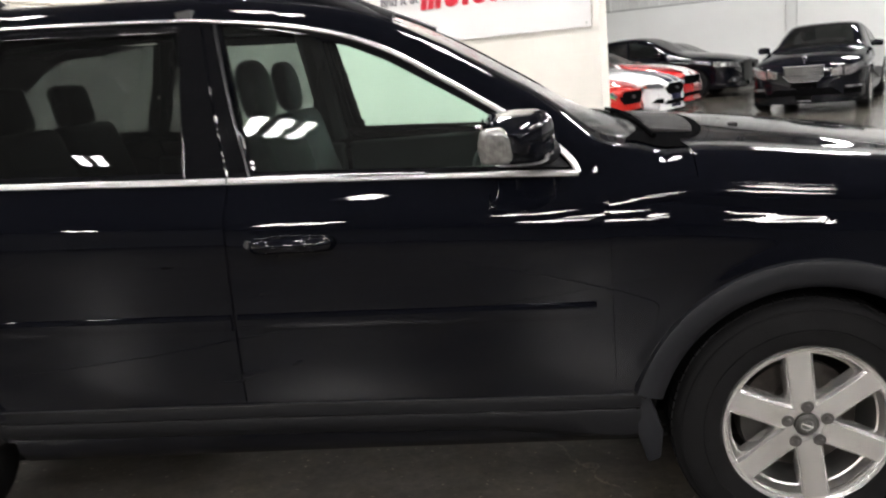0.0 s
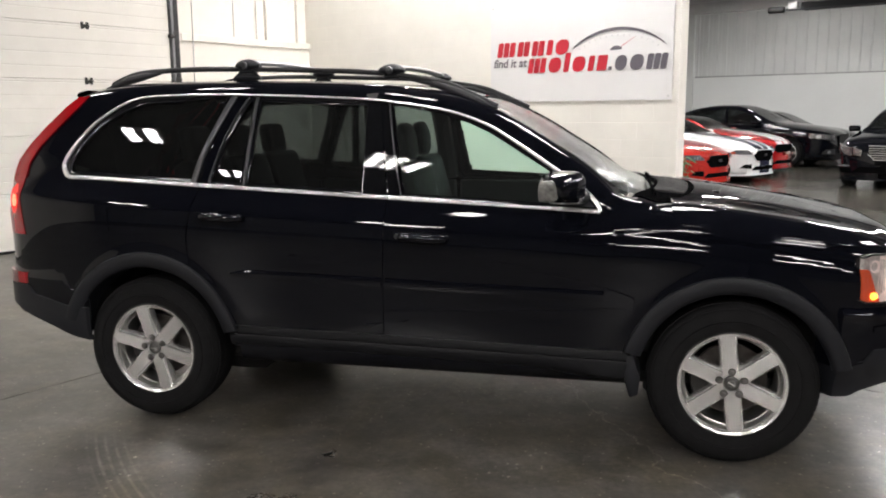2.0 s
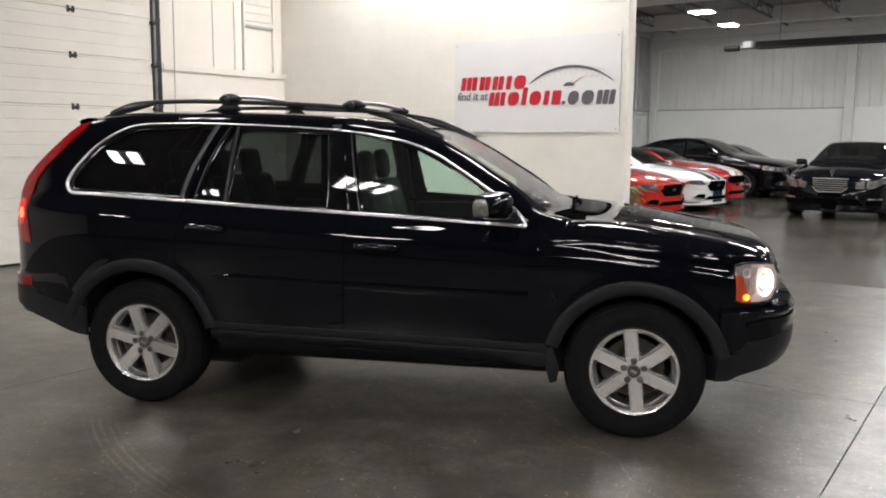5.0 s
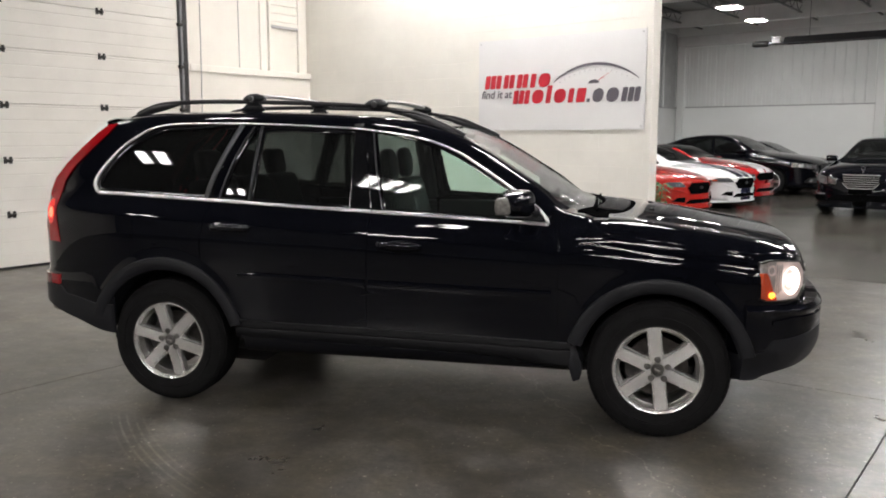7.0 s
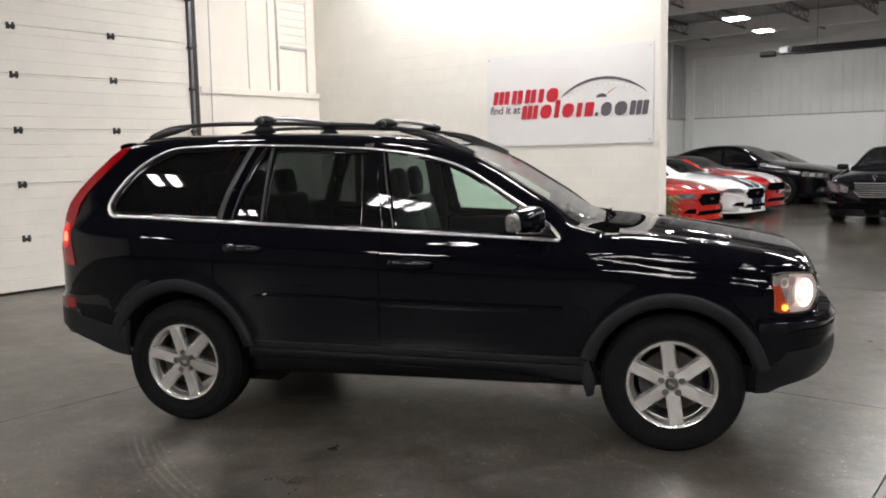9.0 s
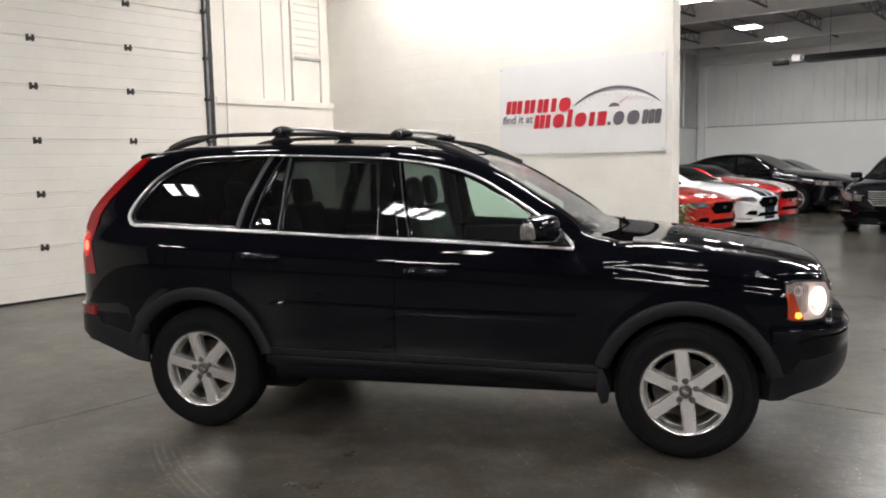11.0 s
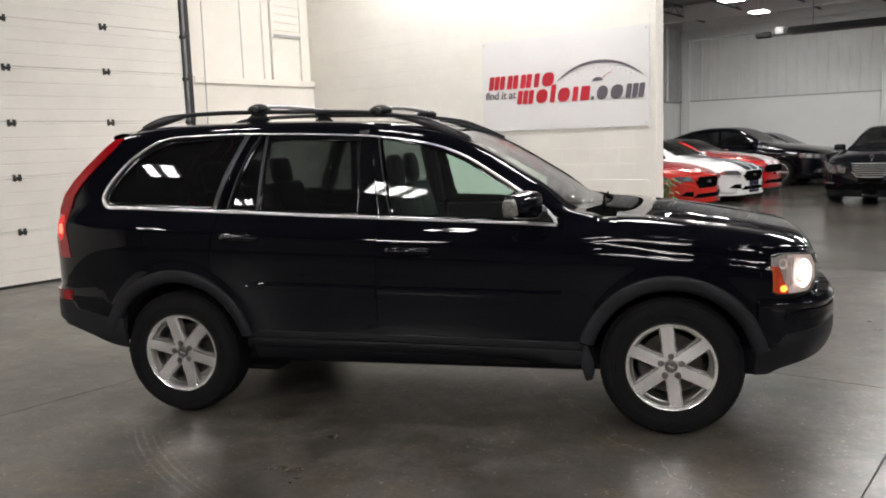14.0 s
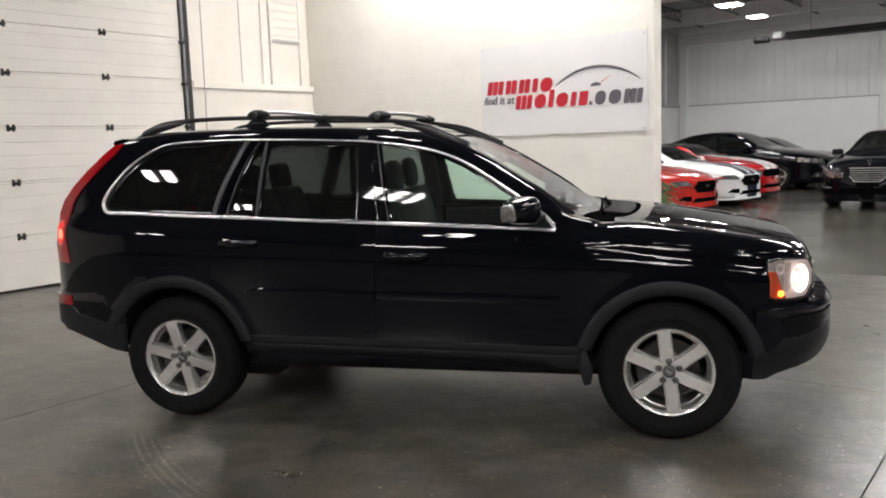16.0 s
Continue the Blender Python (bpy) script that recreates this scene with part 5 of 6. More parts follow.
    for k in range(21):
        y = -0.65 + 1.30 * k / 20
        b = 0.05 * (1 - (y / 0.65) ** 2)
        rows.append([(-1.76, y, 1.664 + b * 0.9), (-1.85 - b, y, 1.672 + b * 0.5), (-1.905 - b, y, 1.660 + b * 0.4), (-1.918 - b, y, 1.645 + b * 0.3), (-1.90 - b, y, 1.622 + b * 0.3), (-1.80, y, 1.62)])
    part("roof_spoiler", grid_mesh(rows), PAINT, car)
    # grille
    for s in (-1, 1):
        gr = part("grille", around(LAMP, 0.70, 1.0, lambda q: 0.70, lambda q: 0.88, 0.012, 12, 4, sink=0.03, side=s), SEAL, car, "black grille with chrome bars")
        for z in (0.735, 0.775, 0.815, 0.855):
            part("grille_bar", around(LAMP, 0.72, 1.0, lambda q: z - 0.006, lambda q: z + 0.006, 0.022, 8, 1, side=s), CHROME, gr)


suv_top(suv)


def cross_bar(x, z):
    """Roof rack bar clamped across both rails."""
    r = thing("roof_rack_bar", "roof rack cross bar with black clamp feet on the roof rails", "roof rack", "roof rack bars")
    part("bar", tube([(x, y, z + 0.004 + 0.012 * (1 - (y / 0.53) ** 2)) for y in np.linspace(-0.52, 0.52, 13)], 0.03, 12, 0.42), RACK, r, "silver grey aerofoil bar")
    for s in (-1, 1):
        rows = []
        for k in range(13):
            t = k / 12
            w = math.sin(math.pi * min(max(t, 0.03), 0.97)) ** 0.45
            xx = x - 0.066 + 0.132 * t
            rows.append([(xx, s * 0.53 + 0.055 * math.cos(a) * w, z - 0.012 + (0.034 if math.sin(a) > 0 else 0.026) * math.sin(a) * w) for a in np.linspace(0, 2 * math.pi, 17)[:-1]])
        bm = grid_mesh(rows, closed_v=True)
        bm.verts.ensure_lookup_table()
        bm.faces.new(bm.verts[:16])
        bm.faces.new(bm.verts[-16:])
        c = part("clamp", bm, CLAD, r, "black plastic clamp foot")
        part("clamp_knob", moved(lathe([(0, 0.012), (0.016, 0.010), (0.02, -0.004)], 14), pose(x, s * 0.583, z - 0.012, 0, 0, 0 if s > 0 else 180)), SATIN, c)
        part("clamp_jaw", box(x - 0.04, x + 0.04, s * 0.53 - 0.03, s * 0.53 + 0.035, z - 0.05, z - 0.02, 0.008), CLAD, c)
    return r


cross_bar(-0.98, 1.797)
cross_bar(-0.208, 1.758)


def mirror(car, s):
    h = bmesh.new()
    rows = []
    for i in range(15):
        t = i / 14
        y = 0.885 + 0.20 * t
        w = (math.sin(math.pi * min(0.5 + 0.47 * t, 0.985))) ** 0.5 if t > 0.3 else 0.80 + 0.66 * t
        w = min(w, 1.0)
        ring = []
        for k in range(28):
            a = 2 * math.pi * k / 28
            ca, sa = math.cos(a), math.sin(a)
            px = 0.085 * math.copysign(abs(ca) ** 0.5, ca) * w
            px = px * (1.0 if px < 0 else 1.15)
            pz = 0.074 * math.copysign(abs(sa) ** 0.55, sa) * w
            ring.append((0.684 + px - 0.02 * t, s * y, 1.214 + pz))
        rows.append(ring)
    grid_mesh(rows, closed_v=True, bm=h)
    h.verts.ensure_lookup_table()
    h.faces.new(h.verts[-28:])
    h.faces.new(h.verts[:28])
    m = part("door_mirror", h, PAINT, car, "glossy black door mirror with a clear lamp lens", smooth=50)
    part("mirror_arm", tube([(0.75, s * 0.83, 1.165), (0.72, s * 0.88, 1.172), (0.68, s * 0.93, 1.19)], [0.05, 0.048, 0.04], 12, 0.75), CLAD, m)
    ln = part("lamp_lens", prism([(0.590, 1.166), (0.660, 1.164), (0.672, 1.19), (0.668, 1.232), (0.646, 1.255), (0.592, 1.252), (0.582, 1.21)], s * 0.075, "y", s * 1.012, 0.012, 3), LENS_GREY, m, "clear ribbed lamp lens")
    for k in range(7):
        part("lens_rib", box(0.600 + 0.0085 * k, 0.604 + 0.0085 * k, s * 1.082, s * 1.0885, 1.180, 1.232, 0.0015), LENS_GREY, ln)
    part("mirror_glass", prism([(0.895, 1.175), (1.05, 1.17), (1.06, 1.25), (0.90, 1.268)], 0.004, "x", 0.590), MIRROR, m) if s > 0 else part("mirror_glass", prism([(-0.895, 1.175), (-0.90, 1.268), (-1.0, 1.262), (-1.0, 1.172)], 0.004, "x", 0.590), MIRROR, m)
    part("sail_panel", patch(SUV, [(0.64, belt(0.64) + 0.018), (0.715, 1.205), (0.78, 1.155), (0.814, belt(0.81) + 0.020)], s, 0.012, 0.012), CLAD, m, "dark grey plastic mirror base")
    return m


for flank in (-1, 1):
    mirror(suv, flank)


# wheels
def wheel_meshes():
    """Meshes of one wheel, axle along y, its face towards -y."""
    made = {}
    tyre = [(0.224, -0.090), (0.231, -0.100), (0.238, -0.110), (0.262, -0.117), (0.300, -0.120), (0.328, -0.113), (0.346, -0.103), (0.356, -0.088), (0.3615, -0.06), (0.363, -0.03), (0.363, 0.03), (0.3615, 0.06),
            (0.354, 0.098), (0.32, 0.115), (0.27, 0.116), (0.226, 0.095)]
    bm = lathe(tyre, 72)
    for r, w, d in ((0.283, 0.003, 0.003), (0.338, 0.003, 0.004)):
        join(bm, lathe([(r - w, -0.116 + (r - 0.3) * 0.06), (r, -0.1225 if r < 0.3 else -0.1115), (r + w, -0.116 + (r - 0.3) * 0.06)], 72))
    for k in range(80):
        a = 2 * math.pi * k / 80
        for y, w in ((-0.055, 0.022), (-0.01, 0.018)):
            b = box(-0.011, 0.011, y - w, y + w, 0.359, 0.3637)
            join(bm, moved(b, Matrix.Rotation(a + (0.02 if y > -0.05 else 0), 4, "Y")))
    made["tyre"] = bm
    made["rim_lip"] = lathe([(0.2335, -0.098), (0.2325, -0.107), (0.2295, -0.1105), (0.2265, -0.109), (0.2250, -0.1005), (0.2225, -0.099), (0.2195, -0.1025), (0.2145, -0.1015), (0.2115, -0.098), (0.2095, -0.085)], 96)
    made["rim_barrel"] = lathe([(0.2097, -0.086), (0.204, -0.074), (0.2015, -0.060), (0.196, -0.056), (0.193, -0.02), (0.200, 0.09)], 72)
    sp = bmesh.new()
    for k in range(6):
        a = radians(90 + 60 * k)
        rows = []
        for r, w in ((0.045, 0.0365), (0.075, 0.0355), (0.11, 0.0350), (0.16, 0.0348), (0.198, 0.0352), (0.209, 0.0368), (0.2165, 0.040)):
            y = -0.090 - 0.0115 * (r / 0.2165)
            rows.append([(r, y + 0.05, -w - 0.005), (r, y + 0.011, -w - 0.0025), (r, y + 0.006, -w), (r, y, -w + 0.0075), (r, y - 0.0004, 0), (r, y, w - 0.0075), (r, y + 0.006, w), (r, y + 0.011, w + 0.0025), (r, y + 0.05, w + 0.005)])
        join(sp, moved(grid_mesh(rows), Matrix.Rotation(-a, 4, "Y")))
    join(sp, lathe([(0.0, -0.080), (0.034, -0.080), (0.036, -0.088), (0.046, -0.090), (0.072, -0.088), (0.078, -0.078), (0.08, -0.03)], 48))
    made["spokes"] = sp
    cap = lathe([(0.0, -0.093), (0.012, -0.093), (0.014, -0.0955), (0.024, -0.0955), (0.027, -0.092), (0.030, -0.091), (0.0325, -0.086)], 32)
    made["centre_cap"] = cap
    ring = lathe([(0.0125, -0.094), (0.0155, -0.0975), (0.0185, -0.094)], 24)
    join(ring, moved(box(-0.016, 0.016, -0.0975, -0.0945, -0.0035, 0.0035, 0.001), Matrix.Rotation(radians(35), 4, "Y")))
    made["cap_badge"] = ring
    bolt = lathe([(0.0, -0.097), (0.007, -0.097), (0.0095, -0.093), (0.0095, -0.082)], 6)
    join(bolt, lathe([(0.0, -0.0905), (0.0165, -0.0905), (0.0175, -0.088)], 18))
    made["wheel_bolt"] = bolt
    made["brake_disc"] = lathe([(0.02, -0.010), (0.07, -0.03), (0.085, -0.03), (0.088, -0.008), (0.158, -0.008), (0.158, 0.015), (0.02, 0.015)], 48)
    cal = bmesh.new()
    grid_mesh([[(r * math.cos(a), y, r * math.sin(a)) for r, y in ((0.10, -0.03), (0.165, -0.036), (0.172, -0.02), (0.172, 0.02), (0.10, 0.02))] for a in np.linspace(radians(-35), radians(35), 10)], closed_v=True, bm=cal)
    made["brake_caliper"] = cal
    return made


def suv_wheels(car):
    mats = {"tyre": RUBBER, "rim_lip": ALLOY, "rim_barrel": BARREL, "spokes": ALLOY, "centre_cap": CAP, "cap_badge": ALLOY, "wheel_bolt": BOLT, "brake_disc": STEEL, "brake_caliper": HINGE}
    labels = {"tyre": "black rubber tyre", "spokes": "six silver alloy spokes"}
    meshes = {}
    for k, bm in wheel_meshes().items():
        ob = finish("tmp", bm, mats[k], smooth=35)
        meshes[k] = ob.data
        ob.data.name = k
        bpy.data.objects.remove(ob)
    for x, s, turn in ((WB, -1, -7), (WR, -1, -16), (WB, 1, 0), (WR, 1, 20)):
        bm = lathe([(0.0, -0.06), (0.06, -0.06), (0.075, 0.0), (0.06, 0.1), (0.0, 0.1)], 20)
        w = part("wheel", bm, DARK, car, "silver six-spoke alloy wheel with a black tyre")
        w.matrix_basis = pose(x, s * 0.815, HUB, 0, 0, 0 if s < 0 else 180) @ Matrix.Rotation(radians(turn), 4, "Y")
        for k, me in meshes.items():
            for j in range(5 if k == "wheel_bolt" else 1):
                ob = new(k, me)
                ob.parent = w
                if k in labels:
                    ob["label"] = labels[k]
                if k == "wheel_bolt":
                    a = radians(84 + 72 * j)
                    ob.matrix_basis = pose(0.055 * math.cos(a), -0.007, 0.055 * math.sin(a))
                if k == "brake_caliper":
                    ob.matrix_basis = Matrix.Rotation(radians(160 - turn), 4, "Y")


suv_wheels(suv)


# cabin
def cushion(x0, x1, y0, y1, z0, z1, r=0.05):
    return box(x0, x1, y0, y1, z0, z1, r, seg=3)


def head_cushion():
    bm = bmesh.new()
    bmesh.ops.create_uvsphere(bm, u_segments=20, v_segments=12, radius=1.0)
    for v in bm.verts:
        a, b, c = (math.copysign(abs(q) ** 0.75, q) for q in v.co)
        v.co = (0.042 * a, 0.125 * b, 0.105 * c)
    return bm


def cabin(car):
    for y, dx in ((-0.37, 0.11), (0.37, 0.0)):
        bm = cushion(-0.06 + dx, 0.46 + dx, y - 0.25, y + 0.25, 0.60, 0.76)
        seat = part("front_seat", bm, LEATHER, car, "black leather seat")
        bm = cushion(-0.07, 0.07, -0.24, 0.24, 0.0, 0.62)
        part("seat_back", moved(bm, pose(-0.13 + dx, y, 0.68, 0, -15, 0)), LEATHER, seat)
        part("headrest", moved(head_cushion(), pose(-0.295 + dx, y, 1.385, 0, -8, 0)), LEATHER, seat)
        for post in (-0.06, 0.06):
            part("headrest_post", tube([(-0.285 + dx, y + post, 1.25), (-0.29 + dx, y + post, 1.32)], 0.006, 6), SATIN, seat)
    for y in (-0.48, 0.0, 0.48):
        bm = cushion(-1.16, -0.66, y - 0.235, y + 0.235, 0.62, 0.80)
        seat = part("rear_seat", bm, LEATHER, car, "black leather rear seat")
        part("seat_back", moved(cushion(-0.06, 0.06, -0.235, 0.235, 0, 0.58), pose(-1.15, y, 0.74, 0, -16, 0)), LEATHER, seat)
        part("headrest", moved(cushion(-0.045, 0.045, -0.12, 0.12, 0, 0.19, 0.04), pose(-1.31, y, 1.29, 0, -10, 0)), LEATHER, seat)
    part("dashboard", cushion(0.62, 1.02, -0.76, 0.76, 0.80, 1.08, 0.07), TRIMGREY, car)
    bm = bmesh.new()
    grid_mesh([[(0.19 * math.cos(a) + 0.0, 0, 0.19 * math.sin(a))] * 1 + [((0.19 + 0.016 * math.cos(b)) * math.cos(a), 0.016 * math.sin(b), (0.19 + 0.016 * math.cos(b)) * math.sin(a)) for b in np.linspace(0, 2 * math.pi, 9)[:-1]] for a in np.linspace(0, 2 * math.pi, 33)[:-1]], closed_u=True, closed_v=True, bm=bm)
    join(bm, lathe([(0, -0.03), (0.06, -0.03), (0.065, 0.02), (0, 0.03)], 18))
    for a in (0, 180, 270):
        join(bm, moved(box(0.05, 0.185, -0.012, 0.012, -0.018, 0.018, 0.005), Matrix.Rotation(radians(a), 4, "Y")))
    part("steering_wheel", moved(bm, pose(0.50, 0.37, 1.02, 0, 0, 90) @ pose(0, 0, 0, 25, 0, 0)), TRIMGREY, car)
    for s in (-1, 1):
        for x0, x1 in ((-0.14, 0.86), (-1.1, -0.17)):
            part("door_card", box(x0, x1, s * 0.79 - 0.02, s * 0.79 + 0.02, 0.5, 1.10, 0.012), TRIMGREY, car)
        part("roof_lining_edge", tube([(x, s * (SUV.edge_y(x) - 0.05), SUV.edge_z(x) - 0.005) for x in np.linspace(-1.8, 0.15, 12)], 0.02, 8), TRIMGREY, car)
        bm = tube([(-0.20, s * 0.76, 1.12), (-0.235, s * 0.715, 1.4), (-0.26, s * 0.66, 1.62)], 0.055, 8)
        part("belt_pillar", bm, TRIMGREY, car)
        part("seat_belt", tube([(-0.2, s * 0.66, 1.5), (-0.3, s * 0.6, 1.1), (-0.33, s * 0.58, 0.85)], 0.018, 6, 0.2), SEAL, car)
    part("load_cover", box(-2.1, -1.4, -0.72, 0.72, 0.86, 0.90, 0.01), TRIMGREY, car)
    bm = tube([(0.62, -0.1, 1.50), (0.62, 0.1, 1.50)], 0.035, 10, 0.8)
    part("inner_mirror", moved(bm, pose(-0.2, 0, -0.03)), TRIMGREY, car)


cabin(suv)

# ---- parked cars of the far bay ----
def simple_wheel(parent, x, y, r, face, rim_mat):
    bm = lathe([(r * 0.62, -0.09), (r * 0.68, -0.105), (r * 0.88, -0.11), (r * 0.97, -0.09), (r, -0.05), (r, 0.1), (r * 0.6, 0.1)], 36)
    w = part("wheel", bm, RUBBER, parent, "black tyre")
    w.matrix_basis = pose(x, y, r, 0, 0, 0 if face < 0 else 180)
    rm = lathe([(r * 0.66, -0.10), (r * 0.63, -0.104), (r * 0.60, -0.09), (r * 0.56, 0.0)], 30)
    for k in range(5):
        for d in (-0.09, 0.09):
            b = box(0.03, r * 0.63, -0.10, -0.07, -0.014, 0.014, 0.004)
            join(rm, moved(b, Matrix.Rotation(2 * math.pi * k / 5 + d, 4, "Y")))
    join(rm, lathe([(0, -0.10), (0.05, -0.098), (0.06, -0.06)], 16))
    part("rim", rm, rim_mat, w)
    part("brake_disc", lathe([(0.0, -0.02), (r * 0.5, -0.02), (r * 0.5, 0.0)], 24), STEEL, w)


def far_car(name, label, spec, paint, m, group="", stripes=None, rim=None, soft_top=None):
    """A parked car at the pose m; its nose points along +x, the origin lies under its middle."""
    car = thing(name, label, "car", group, m=m)
    b = Body(**spec["curves"]).prepare(spec["x0"] + 0.02, spec["x1"] - 0.02)
    wb0, wb1, rt = spec["rear"], spec["front"], spec["tyre"]
    xs = list(np.arange(spec["x0"], spec["x1"], 0.045)) + [spec["x1"] - 0.012, spec["x1"]]
    rows = []
    for x in xs:
        s = b.section(x, 4)
        rows.append([(x, -p[0], p[1]) for p in s] + [(x, p[0], p[1]) for p in s[-2::-1]])
    mcol = len(rows[0])

    def zone(i, j):
        q = [rows[i][j], rows[i + 1][j], rows[i + 1][j + 1], rows[i][j + 1]]
        x, y, z = (sum(p[k] for p in q) / 4 for k in range(3))
        col = min(j, mcol - 2 - j) / 4
        for w in (wb0, wb1):
            if math.hypot(x - w, z - rt) < rt + 0.05 and abs(y) > 0.5 and z < 2 * rt + 0.1:
                return "hole"
        if spec["ws"][0] < x < spec["ws"][1] and col > 10.0:
            return "screen"
        if spec["rw"][0] < x < spec["rw"][1] and col > 10.0:
            return "rear"
        if soft_top and x < spec["ws"][0] + 0.02 and x > spec["rw"][0] + 0.1 and col > 8.6:
            return "top"
        if 7.1 < col < 9.0 and inside(x, z, spec["dlo"](b)):
            return "glass_a" if y < 0 else "glass_b"
        if stripes and col > 9.4:
            for k, (a, c) in enumerate(stripes[0]):
                if a < y < c:
                    return f"stripe_{'hrd'[(x > spec['ws'][0]) + (x > spec['rw'][0])]}{k}"
        return "body"
    zones = {}
    for i in range(len(rows) - 1):
        for j in range(mcol - 1):
            zones[i, j] = zone(i, j)
    for kind, nm, mat in [("body", "body", paint), ("top", "soft_top", soft_top), ("screen", "windscreen", GLASS_DARK), ("rear", "rear_window", GLASS_DARK), ("glass_a", "side_window", GLASS_DARK), ("glass_b", "side_window", GLASS_DARK)] + [
            (f"stripe_{a}{k}", "stripe", stripes[1]) for a in "hrd" for k in (0, 1) if stripes]:
        if kind in zones.values():
            bm = grid_mesh(rows, keep=lambda i, j: zones[i, j] == kind)
            part(nm, bm, mat, car, smooth=60)
    part("underbody", box(spec["x0"] + 0.3, spec["x1"] - 0.3, -0.62, 0.62, 0.2, 0.42), DARK, car)
    for w in (wb0, wb1):
        for s in (-1, 1):
            simple_wheel(car, w, s * (b.half(w) - 0.11), rt, s, rim or ALLOY)
            part("wheel_liner", moved(lathe([(rt + 0.05, s * 0.88), (rt + 0.05, s * 0.6), (0.1, s * 0.6)], 20, arc=(0, math.pi)), pose(w, 0, rt)), DARK, car)
            arch = [(w + (rt + 0.055) * math.cos(a), rt + (rt + 0.055) * math.sin(a)) for a in np.linspace(radians(4), radians(176), 12)]
            part("arch_lip", strip(b, arch, 0.03, s, 0.012, 0.03, n=2), paint, car)
    nose = plan_of(spec["nose"])
    # door lines and mirrors
    for s in (-1, 1):
        part("door_mirror", moved(box(-0.08, 0.09, -0.1, 0.1, -0.055, 0.06, 0.035, seg=3), pose(spec["mirror"], s * (b.half(spec["mirror"]) + 0.02), b.belt_z(spec["mirror"]) + 0.07)), paint, car)
        for x in spec["cuts"]:
            part("door_gap", strip(b, [(x, 0.3), (x + 0.01, 0.6), (x, b.belt_z(x) - 0.01)], 0.008, s, 0.002, 0.01, n=3), SEAL, car)
        part("window_trim", strip(b, [(x, b.belt_z(x) + 0.004) for x in np.linspace(spec["cuts"][-1] - 0.5, spec["mirror"] - 0.02, 6)], 0.014, s, 0.006, 0.01, n=2), SEAL, car)
    spec["face"](car, nose, paint)
    if stripes and stripes[2]:
        for s in (-1, 1):
            part("nose_stripe", around(nose, 0.83, 0.985, lambda q: 0.355, lambda q: 0.462, 0.030, 6, 3, side=s), stripes[1], car)
            part("nose_stripe", around(nose, 0.83, 0.985, lambda q: 0.207, lambda q: 0.266, 0.030, 6, 2, side=s), stripes[1], car)
    for x in spec.get("pillars", ()):
        for s in (-1, 1):
            part("window_pillar", strip(b, [(x, b.belt_z(x)), (x - 0.02, (b.belt_z(x) + b.edge_z(x)) / 2), (x - 0.05, b.edge_z(x) - 0.01)], 0.07, s, 0.006, 0.012, n=4), paint, car)
    return car


GLASS_DARK = glass("dark_car_glass", (0.18, 0.20, 0.20))
PAINT_ORANGE = material("orange_red_paint", (0.44, 0.020, 0.014), 0.25, coat=1.0)
PAINT_WHITE = material("white_car_paint", (0.78, 0.78, 0.78), 0.25, coat=1.0)
PAINT_RED = material("red_car_paint", (0.42, 0.010, 0.012), 0.25, coat=1.0)
STRIPE_BLUE = material("dark_blue_stripe", (0.02, 0.022, 0.05), 0.25, coat=1.0)
STRIPE_WHITE = material("white_stripe", (0.75, 0.75, 0.75), 0.25, coat=1.0)
LAMP_SMOKE = material("smoked_lamp_unit", (0.10, 0.10, 0.11), 0.15, coat=1.0)
LAMP_BRIGHT = material("clear_lamp_unit", (0.55, 0.55, 0.56), 0.22, metal=0.6, vary=0.75, scale=14, coat=1.0)


def both(fn):
    for s in (-1, 1):
        fn(s)


def taper(q0, q1, a, b):
    """A height that goes from a to b between two places along the plan."""
    return lambda q: a + (b - a) * smooth01(q, q0, q1)


